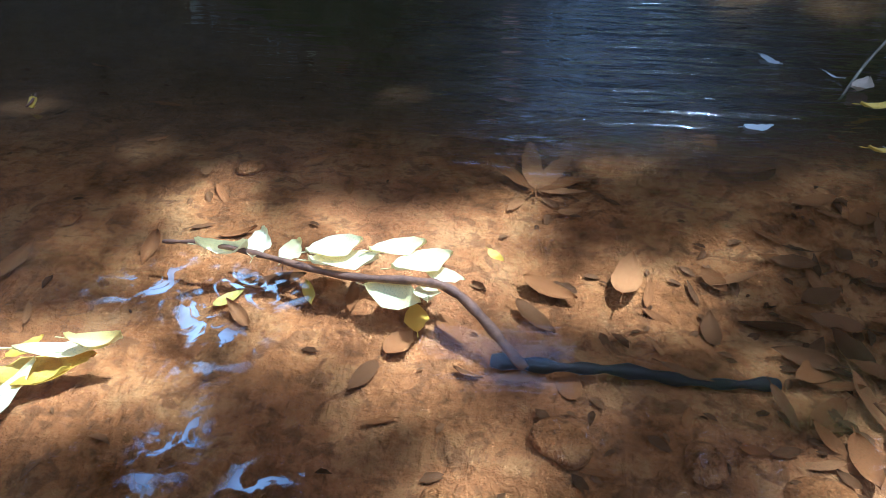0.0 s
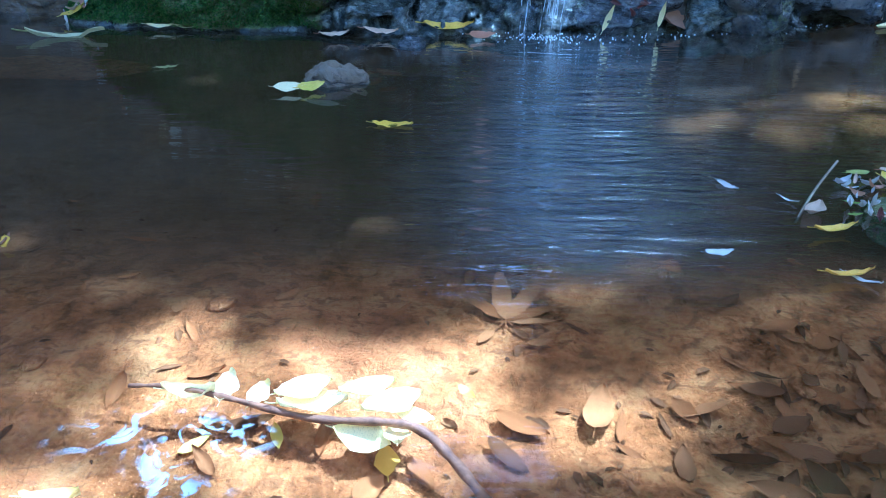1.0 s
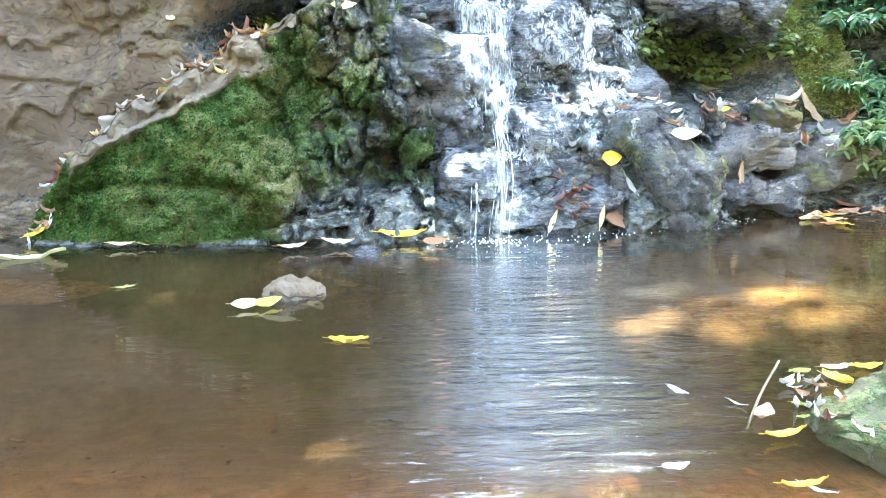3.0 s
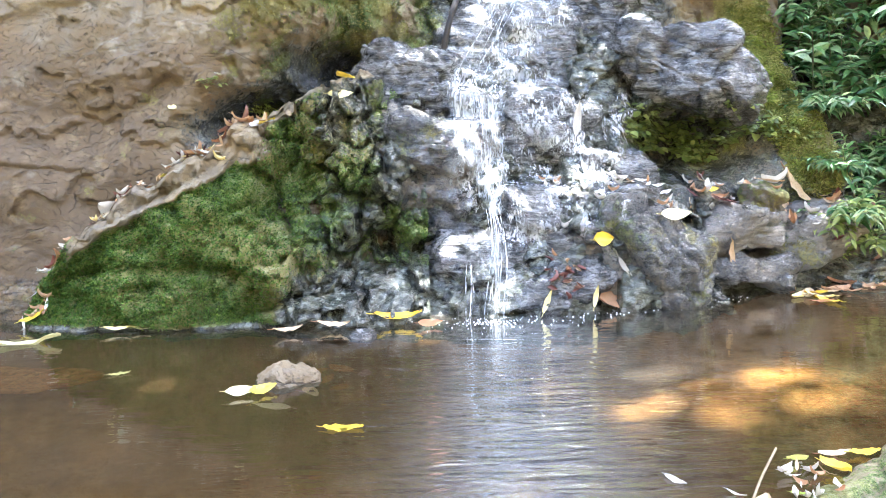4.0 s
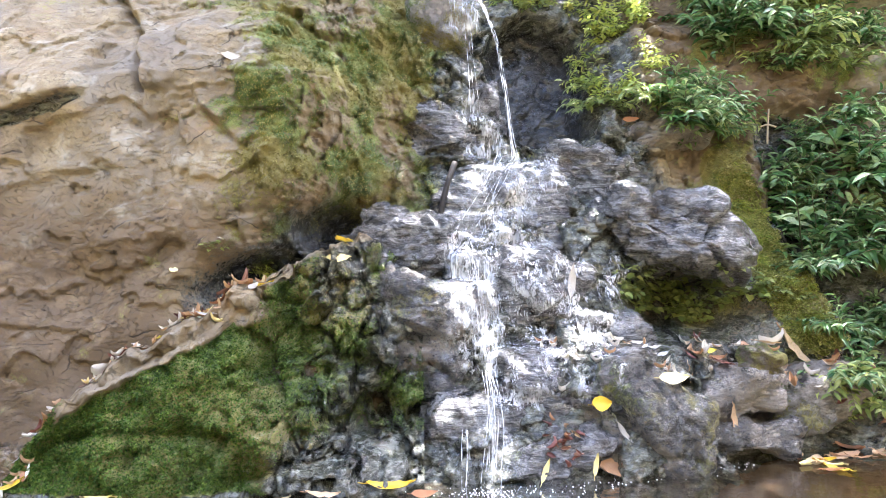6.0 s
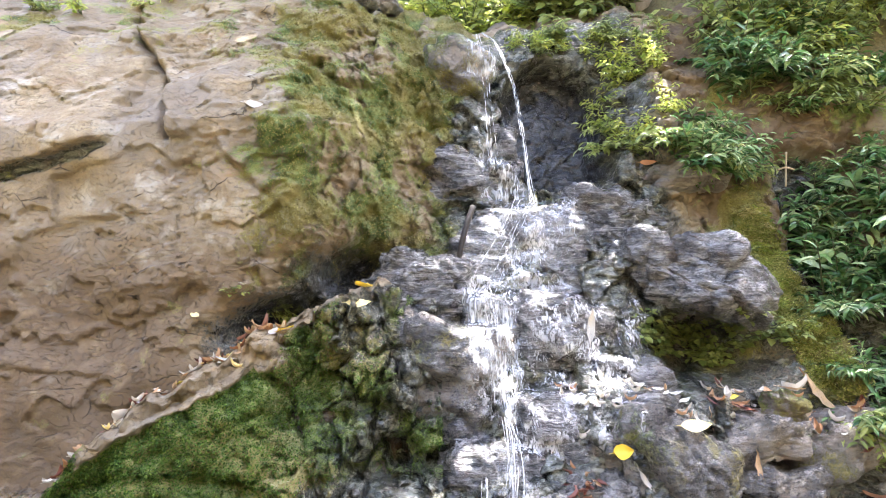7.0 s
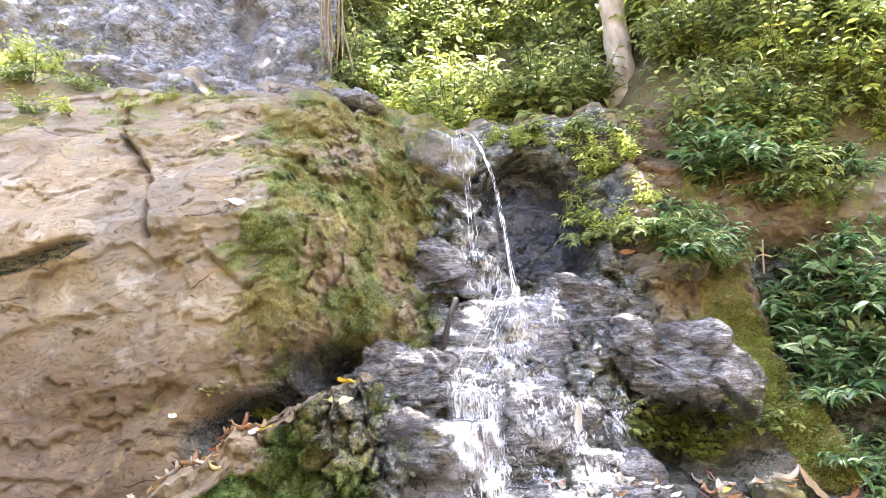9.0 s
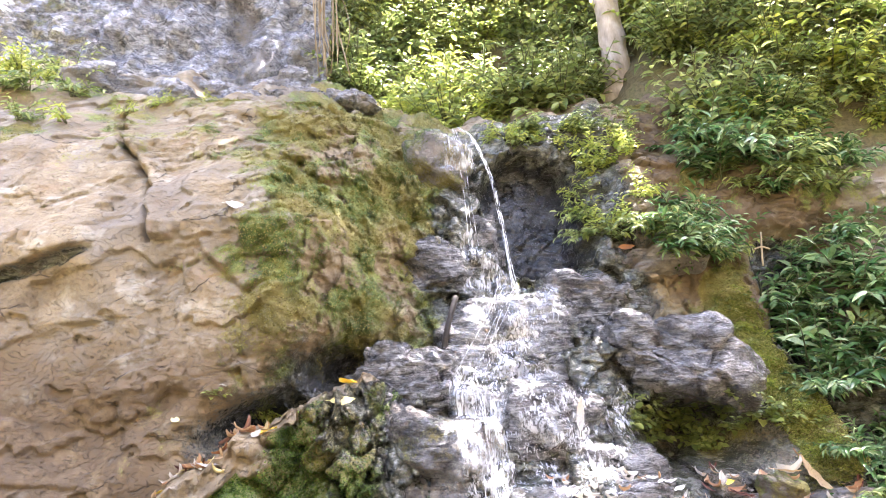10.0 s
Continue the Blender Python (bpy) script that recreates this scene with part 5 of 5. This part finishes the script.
for x, y, z, s, ln, yaw, pitch, roll in ((-0.22, 1.075, 0.035, "rolled", 0.09, 8, 6, 20), (-0.157, 1.085, 0.05, "round", 0.065, 80, -35, 0), (-0.096, 1.07, 0.05, "round", 0.055, 60, -30, 10), (0.0, 1.045, 0.05, "broad", 0.12, 8, 0, -10), (-0.02, 1.075, 0.058, "broad", 0.1, 18, -8, 5),
                                         (0.092, 0.995, 0.03, "broad", 0.1, -14, 8, 30), (0.09, 1.08, 0.06, "broad", 0.1, 12, -8, -5), (0.135, 1.045, 0.058, "broad", 0.11, 25, 0, 0), (0.15, 0.985, 0.042, "broad", 0.08, 95, 35, 0), (0.175, 1.03, 0.05, "flat", 0.075, -20, 0, 8)):
    leaf(s, m_pale, (x, y - 0.02, z - 0.026), ln, yaw, pitch * 0.6, roll, name="leaf", parent=twig)
# Branch coloured near-black so that it also stands for its shadow band.
path = smooth_path([(0.26, 0.872, -0.045), (0.36, 0.858, -0.03), (0.47, 0.862, -0.035), (0.58, 0.85, -0.04), (0.7, 0.87, -0.06)], 6)
V, F = tube(path, [0.0125 + 0.0035 * math.sin(k * 1.7) + 0.002 * math.sin(k * 0.6) - 0.0035 * k / len(path) for k in range(len(path))], 9)
m_dark_wood = wood_material("dark_wood", (0.008, 0.006, 0.004), (0.03, 0.02, 0.014), (30, 30, 30))
tagged(new("shadowed_branch", mesh_of("shadowed_branch", V, F, m_dark_wood)), "branch lying just under the water, coloured near-black with its shadow", "branch")
for x, y, z, s, ln, yaw, m in ((-0.365, 0.79, 0.035, "narrow", 0.15, 17, m_pale), (-0.395, 0.765, 0.02, "flat", 0.14, 27, m_yellow), (-0.43, 0.69, 0.02, "narrow", 0.16, 78, m_pale), (-0.44, 0.795, 0.03, "flat", 0.06, 60, m_yellow), (-0.33, 0.8, 0.04, "curled", 0.08, 12, m_pale), (-0.46, 0.6, 0.0, "narrow", 0.16, 55, m_dry), (-0.41, 0.74, 0.015, "narrow", 0.12, 24, m_yellow)):
    leaf(s, m, (x, y, z - 0.02), ln, yaw, 3, rnd.gauss(6, 6), "%s leaf lying half out of the shallow water" % word(m), "leaves at the pool's near edge")
# Sky reflections in the shallows, drawn as thin white patches.
for label, spots in (("thin white film drawn as sky reflections past the twig", ((-0.24, 0.96, 0.13, 0.07), (-0.17, 0.86, 0.06, 0.08))), ("thin white film drawn as sky reflections on shallow water", ((-0.16, 0.64, 0.035, 0.07), (-0.02, 0.6, 0.06, 0.03)))):
    gx, gy = [a.ravel() for a in np.meshgrid(np.arange(-0.5, 0.15, 0.01), np.arange(0.45, 1.1, 0.01))]
    cov = sum(np.exp(-((gx - a) / rx) ** 2 - ((gy - b) / ry) ** 2) for a, b, rx, ry in spots)
    cov = np.where(cov > 0.12, cov, 0) * ss(-0.4, 0.4, fbm(np.stack([gx * 14, gy * 14, 0 * gx], 1), 2) + 0.1) * 0.8
    tagged(new("froth", mesh_of("froth", np.stack([gx, gy, 0.004 + 0.003 * cov], 1), grid_faces(65, 65), m_sky_glints, cover=cov)), label, "foam", kind="stuff")


# ---- plants ----
def plant(name, label, category, stems, height, leaf_len, ratio, mat, seed, lean=(0, -0.6, 0.8), arch=0.5, per=9, spread=0.6, face=0.6):
    """A plant with arching stems and alternate leaves, rooted at its own origin."""
    r = random.Random(seed)
    ob = thing(name, label, category)
    pos, way, up, ln, wd, V, F = [], [], [], [], [], [], []
    for s in range(stems):
        d = (Vector(lean).normalized() + spread * Vector((r.gauss(0, 1), r.gauss(0, 0.6), r.gauss(0, 0.5)))).normalized()
        h = height * r.uniform(0.55, 1.15)
        p, pts = Vector((r.gauss(0, 0.02), 0.03, 0)), []
        for k in range(8):
            pts.append(p.copy())
            p = p + d * h / 7
            d = (d + Vector((0, 0, -arch * 0.22)) + 0.08 * Vector((r.gauss(0, 1), r.gauss(0, 1), r.gauss(0, 1)))).normalized()
        v, f = tube(pts, [0.004 * height / 0.3 * (1 - 0.1 * k) for k in range(8)], 4)
        F += [tuple(i + len(V) for i in g) for g in f]
        V += v
        for k in range(per):
            u = 7 * (0.18 + 0.8 * k / per) * 0.999
            i = int(u)
            a, b = pts[i], pts[min(i + 1, 7)]
            q = a.lerp(b, u - i)
            t = (b - a).normalized()
            out = t.cross(Vector((r.gauss(0, 0.4), r.gauss(0, 0.4), 1))).normalized() * (1 if k % 2 else -1)
            w = t * 0.55 + out * 0.8 + Vector((r.gauss(0, 0.15), r.gauss(0, 0.15) - 0.12, -0.22 + r.gauss(0, 0.2)))
            pos.append(q), way.append(w), up.append((r.gauss(0, 0.35), -face + r.gauss(0, 0.35), 1))
            size = leaf_len * r.uniform(0.6, 1.2) * (1.05 - 0.35 * k / per)
            ln.append(size), wd.append(size * ratio * r.uniform(0.85, 1.2))
    tagged(part("stem", mesh_of("stem", V, F, m_stem), ob), kind="stuff")
    tagged(part("foliage", foliage("foliage", pos, way, up, ln, wd, mat), ob), kind="stuff")
    return ob


PLANTS = {
    "deep": [plant("shrub", "deep green shrub with lance-shaped leaves on the wet bank", "plant", 13, 0.52, 0.155, 0.27, m_deep, 50 + k, per=11) for k in range(3)],
    "green": [plant("shrub", "green leafy shrub hanging over the rocks", "plant", 11, 0.42, 0.12, 0.3, m_green, 60 + k, arch=0.8, per=10) for k in range(3)],
    "lime": [plant("shrub", "yellow-green seedling plant on the rock rim", "plant", 7, 0.3, 0.09, 0.32, m_lime, 70 + k, arch=0.8, per=10) for k in range(3)],
    "small": [plant("herb", "small round-leaved green herb in a rock hollow", "plant", 8, 0.16, 0.055, 0.7, m_green, 80 + k, per=7) for k in range(2)],
    "grass": [plant("grass_tuft", "drooping tuft of yellow-green grass", "grass", 14, 0.26, 0.15, 0.07, m_lime, 90 + k, arch=1.0, per=4) for k in range(2)],
    "straw": [plant("grass_tuft", "drooping tuft of pale straw-yellow grass", "grass", 14, 0.24, 0.14, 0.07, m_straw, 94 + k, arch=1.0, per=4) for k in range(2)],
    "bush": [plant("bush", "dense green bush on the forest slope", "bush", 34, 0.85, 0.16, 0.42, m_green, 100 + k, lean=(0, -0.35, 0.9), arch=0.35, per=13, spread=0.8, face=0.9) for k in range(3)],
    "bushlime": [plant("bush", "bright yellow-green bush on the forest slope", "bush", 34, 0.8, 0.15, 0.42, m_lime, 110 + k, lean=(0, -0.35, 0.9), arch=0.4, per=13, spread=0.8, face=0.9) for k in range(2)],
    "fern": [plant("fern", "green fern with narrow arching fronds", "fern", 13, 0.65, 0.13, 0.2, m_lime, 120 + k, lean=(0, -0.4, 0.9), arch=0.9, per=26, spread=0.7, face=0.9) for k in range(2)],
}
USED = set()


def grow(kind, at, scale, yaw, group):
    ob = rnd.choice(PLANTS[kind])
    m = Matrix.Translation(at) @ Euler((0, 0, radians(yaw))).to_matrix().to_4x4() @ Matrix.Diagonal((scale, scale, scale, 1))
    if ob.name in USED:
        ob = copy_thing(ob, m)
        ob.matrix_basis = m
    else:
        USED.add(ob.name)
        ob.matrix_basis = m
    ob["group"] = group


for kinds, x0, x1, z0, z1, count, lo, hi in (
        ("green lime green", 1.25, 2.5, 3.6, 4.0, 17, 0.5, 0.9), ("lime green lime", 1.75, 2.35, 2.6, 3.7, 26, 0.6, 1.0), ("deep green", 2.35, 3.0, 2.3, 2.75, 18, 0.7, 1.0), ("green green deep", 2.85, 4.4, 3.0, 3.9, 34, 0.7, 1.3),
        ("deep deep green", 3.3, 4.8, 1.2, 2.6, 44, 0.8, 1.5), ("small", 1.75, 2.95, 0.86, 1.25, 34, 0.9, 1.6), ("green deep small", 3.2, 4.2, 0.15, 0.85, 18, 0.7, 1.1), ("small lime", -1.05, -0.75, 1.22, 1.5, 4, 0.6, 0.9),
        ("bush bushlime fern", 3.3, 6.5, 3.7, 5.4, 60, 0.45, 0.8), ("green lime", -4.5, -2.75, 3.6, 4.6, 9, 0.7, 1.2), ("grass straw", 2.75, 3.05, 1.2, 2.15, 14, 0.3, 0.5), ("grass small", 2.95, 3.3, 0.8, 1.3, 10, 0.35, 0.6), ("small lime grass", 2.8, 3.3, 0.8, 2.1, 16, 0.35, 0.65), ("lime grass", 0.95, 1.5, 3.75, 4.05, 8, 0.5, 0.8), ("lime", -2.4, -1.6, 4.05, 4.3, 4, 0.5, 0.8)):
    for k in range(count):
        p, nrm = front(rnd.uniform(x0, x1), rnd.uniform(z0, z1))
        if p is not None and p.y < 9:
            grow(rnd.choice(kinds.split()), p, rnd.uniform(lo, hi), math.degrees(math.atan2(nrm.x, -nrm.y)) * 0.6 + rnd.gauss(0, 25), "plants on the wet bank")
for k in range(430):
    x, y = rnd.uniform(-0.7, 8.5), rnd.uniform(5.8, 11.5)
    p, nrm = below(x, y, 14)
    if p is None or p.z < 3.6 or math.hypot(x - 2.75, y - 7.9) < 0.35 or (y < 8.0 and abs(x - 2.62) < 0.4) or (x < 2.4 and y < 7.7):
        continue
    if x < 1.5 and y < (8.0 if x > 0.1 else 8.5):
        continue
    kind = rnd.choice(["bushlime", "fern", "bushlime", "fern", "bush"]) if (x > 3 and y > 7.6) else rnd.choice(["bush", "bush", "bush", "bushlime", "fern"])
    grow(kind, p - Vector((0, 0, 0.05)), rnd.uniform(0.75, 1.2), rnd.uniform(-50, 50), "bushes on the forest slope")
for k in range(70):
    x, y = rnd.uniform(3.2, 8.0), rnd.uniform(7.2, 10.8)
    p, nrm = below(x, y, 14)
    if p is not None:
        grow(rnd.choice(["bushlime", "bush", "fern", "bushlime"]), p - Vector((0, 0, 0.05)), rnd.uniform(0.8, 1.3), rnd.uniform(-50, 50), "bushes on the forest slope")
for x, y in ((2.45, 8.3), (3.15, 8.2), (2.8, 8.45), (3.3, 7.7), (3.5, 7.9), (3.75, 7.7), (3.4, 8.3), (3.9, 8.1), (4.2, 7.9), (3.6, 7.4), (4.1, 7.5), (-3.9, 7.2), (-3.5, 6.9), (-4.3, 7.6), (-3.4, 7.3), (-4.8, 7.3), (-0.05, 8.1), (0.2, 7.7), (0.3, 8.3)):
    p, nrm = below(x, y, 5.9 if x < 2 else 14)
    if p is not None:
        grow(rnd.choice(["bushlime", "fern"] if x > 3.2 else ["bush", "bushlime", "fern"]), p, rnd.uniform(0.5, 0.8), rnd.uniform(-40, 40), "bushes on the forest slope")

# ---- dead sticks and roots ----
p, nrm = front(3.15, 2.45)
cross = thing("dead_twig", "pale dead forked twig caught in the shrubs", "twig", at=p - Vector((0, 0.3, 0)))
for pts in ([(0, 0, -0.14), (0.01, 0, 0.0), (0.025, 0, 0.15)], [(-0.06, 0, 0.0), (0.01, 0, 0.02), (0.08, 0, 0.0)]):
    V, F = tube(smooth_path(pts), [0.008] * 13, 6)
    part("branch", mesh_of("branch", V, F, m_root), cross)
p, nrm = front(0.48, 1.8)
V, F = tube(smooth_path([(0.42, p.y - 0.02, 1.48), (0.45, p.y - 0.06, 1.75), (0.5, p.y - 0.03, 1.95), (0.56, p.y + 0.05, 2.12)]), [0.022] * 19, 8)
tagged(new("dead_branch", mesh_of("dead_branch", V, F, m_dark_wood)), "dark wet dead branch leaning on the rock step", "branch")
for k in range(16):
    x = rnd.uniform(-0.82, -0.5)
    y = 7.9 + rnd.uniform(-0.12, 0.1)
    V, F = tube(smooth_path([(x + rnd.gauss(0, 0.03), y, 7.6), (x + rnd.gauss(0, 0.03), y - 0.03, 6.6), (x + rnd.gauss(0, 0.04), y, 5.9), (x + rnd.gauss(0, 0.05), y + 0.02, 5.25 + rnd.uniform(-0.05, 0.4))], 4), [rnd.uniform(0.004, 0.012)] * 13, 5)
    tagged(new("hanging_root", mesh_of("hanging_root", V, F, m_root)), "thin tan root hanging down the upper rock wall", "root", "hanging roots")

# ---- the tree on the slope and its added, unseen crown that shades the pool ----
p, nrm = below(2.78, 7.95, 12)
tree = thing("tree", "pale-barked forest tree with an added, unseen crown that shades the pool", "tree", at=(2.78, 7.95, p.z))
base = Vector(tree.location)
path = smooth_path([(0, 0, -0.4), (-0.02, 0, 0.3), (-0.06, 0.02, 1.2), (-0.1, 0.1, 2.6), (0.2, 0.6, 5.0), (0.9, 1.6, 7.4)], 5)
V, F = tube(path, [(0.23 if k < 2 else 0.185) * (1 - 0.025 * k) + 0.012 * math.sin(k * 2.3) for k in range(len(path))], 14)
part("trunk", mesh_of("trunk", V, F, m_bark), tree)
# Holes left in the unseen crown to put sun spots on pool and rocks.
GAPS = ((-0.4, 0.93, 0.28, 0.13), (0.05, 1.06, 0.4, 0.16), (0.48, 1.12, 0.24, 0.14), (-0.22, 1.42, 0.2, 0.07), (0.4, 1.42, 0.15, 0.08), (1.0, 1.48, 0.2, 0.1), (0.13, 2.0, 0.1, 0.07), (1.85, 3.15, 0.6, 0.2), (0.5, 0.6, 0.42, 0.09), (1.05, 0.62, 0.3, 0.1), (-0.52, 0.8, 0.28, 0.1), (0.58, 4.9, 0.85, 0.6))
pos, way, up, ln, wd = [], [], [], [], []
while len(pos) < 26000:
    gx, gy, z = rnd.uniform(-5.5, 4.0), rnd.uniform(-3.2, 8.6), rnd.uniform(12.2, 13.6)
    if (gx + rnd.gauss(0, 0.6) > 0.3 and gy + rnd.gauss(0, 0.35) > 5.8) or (gx > -2.2 and gy + rnd.gauss(0, 0.2) > 6.5 and rnd.random() < 0.95) or gx + rnd.gauss(0, 0.15) > 3.4:
        continue
    if any(((gx - a) / (rx + 0.12)) ** 2 + ((gy - b) / (ry + 0.1)) ** 2 < 1 for a, b, rx, ry in GAPS):
        if rnd.random() > (0.5 if 1.7 < gy < 2.6 else 0.25 if 1.3 < gy < 1.7 else 0.14 if gy < 3.6 and gy > 2.6 else 0.22 if gy > 4 else 0.1):
            continue
    if (gx + rnd.gauss(0, 0.15) > 2.15 and gy + rnd.gauss(0, 0.25) > 4.8) or (gx + rnd.gauss(0, 0.3) > 1.5 and gy + rnd.gauss(0, 0.25) > 5.5):
        continue
    pos.append((gx + SUN.x / SUN.z * z, gy + SUN.y / SUN.z * z, z))
    way.append((rnd.gauss(0, 1), rnd.gauss(0, 1), rnd.gauss(-0.3, 0.3))), up.append((rnd.gauss(0, 0.3), rnd.gauss(0, 0.3), 1))
    s = rnd.uniform(0.18, 0.34)
    ln.append(s), wd.append(s * 0.5)
crown = part("crown", foliage("crown", np.array(pos) - np.array(base), way, up, ln, wd, m_crown), tree)
tagged(crown, kind="stuff")
for k in range(9):
    a = rnd.uniform(0, 6.283)
    start = path[-8 + k % 7]
    end = Vector((0.6 + 4.2 * math.cos(a), 2.0 + 3.2 * math.sin(a), 12.9 - base.z))
    mid = start.lerp(end, 0.5) + Vector((0, 0, -0.5))
    V, F = tube(smooth_path([start, mid, end], 5), [0.08 * (1 - 0.085 * j) for j in range(11)], 7)
    part("limb", mesh_of("limb", V, F, m_bark), tree)

# ---- unseen tall trees, added behind the hill to keep sky out of the pool's reflections ----
def sky_block_tree(x, y, seed):
    r = np.random.default_rng(seed)
    p, nrm = below(x, y, 40)
    ob = thing("tree", "unseen forest tree added behind the hillside to block sky reflections", "tree", "tall trees behind the hillside", at=(x, y, p.z))
    h = 23.5 - p.z
    path = smooth_path([(0, 0, -0.5), (0.2, 0.1, h * 0.4), (-0.2, -0.2, h * 0.75), (0.1, 0, h)], 5)
    V, F = tube(path, [0.42 * (1 - 0.045 * k) for k in range(len(path))], 10)
    part("trunk", mesh_of("trunk", V, F, m_bark), ob)
    for a in range(5):
        w = 1.256 * a + 0.4 * seed
        V, F = tube(smooth_path([path[9 + a], Vector((2 * math.cos(w), 1.5 * math.sin(w), h * 0.95)), Vector((4 * math.cos(w), 3 * math.sin(w), h + 0.6))], 4), [0.14 * (1 - 0.1 * j) for j in range(9)], 6)
        part("limb", mesh_of("limb", V, F, m_bark), ob)
    n = 1500
    q = r.normal(size=(n, 3))
    q = q / np.linalg.norm(q, axis=1)[:, None] * r.uniform(0.3, 1.0, n)[:, None] ** 0.5 * np.array([4.8, 4.6, 2.8]) + np.array([0, 0, h])
    ln = r.uniform(0.5, 0.95, n)
    tagged(part("crown", foliage("crown", q, r.normal(size=(n, 3)) * np.array([1, 1, 0.5]), r.normal(size=(n, 3)) * 0.4 + np.array([0, 0, 1]), ln, ln * 0.55, m_crown), ob), kind="stuff")


for k, (x, y) in enumerate(((-15, 18), (-8.5, 19), (-2, 18.5), (4.5, 19), (11, 18.5), (17.5, 19), (24, 18))):
    sky_block_tree(x, y, 200 + k)

# ---- moss fuzz ----
def fuzz(P, M, count, length, low, seed):
    r = np.random.default_rng(seed)
    ok = np.flatnonzero((M > low) & (P[:, 2] > 0.03) & (np.abs(P[:, 0]) < 3.4))
    i = r.choice(ok, count, p=(lambda q: q / q.sum())(np.clip(M[ok] - low + 0.02, 0, 0.4)))
    p = P[i] + r.normal(size=(count, 3)) * 0.006
    L = length * r.uniform(0.5, 1.3, count)
    w = np.stack([r.normal(size=count) * 0.5, -0.8 + r.normal(size=count) * 0.3, 0.25 + r.normal(size=count) * 0.5], 1)
    w /= np.linalg.norm(w, axis=1)[:, None]
    s = np.cross(w, r.normal(size=(count, 3)))
    s /= np.linalg.norm(s, axis=1)[:, None]
    droop = np.array([0, 0, -0.6])
    a, b = p - s * 0.0055, p + s * 0.0055
    c = p + (w + droop * 0.35) * L[:, None]
    V = np.stack([a, b, c], 1).reshape(-1, 3)
    return V, np.arange(count * 3).reshape(-1, 3)


V, F = fuzz(WEDGE_P, WEDGE_MOSS, 80000, 0.014, 0.45, 3)
tagged(new("moss", mesh_of("moss", V, F, m_moss, False)), "short green moss growing over the wedge of rock", "moss", kind="stuff")
V, F = fuzz(CLIFF_P, CLIFF_MOSS, 60000, 0.014, 0.46, 4)
tagged(new("moss", mesh_of("moss", V, F, m_olive, False)), "short olive moss growing on the cliff", "moss", kind="stuff")
m_strip = leaf_material("yellow_moss_fuzz", (0.14, 0.18, 0.03), (0.34, 0.36, 0.08), (0.58, 0.54, 0.19), 0.9, 0.3)
V, F = fuzz(CLIFF_P, CLIFF_STRIP, 26000, 0.026, 0.15, 6)
tagged(new("moss", mesh_of("moss", V, F, m_strip, False)), "yellow-green moss hanging on the strip of bank", "moss", kind="stuff")
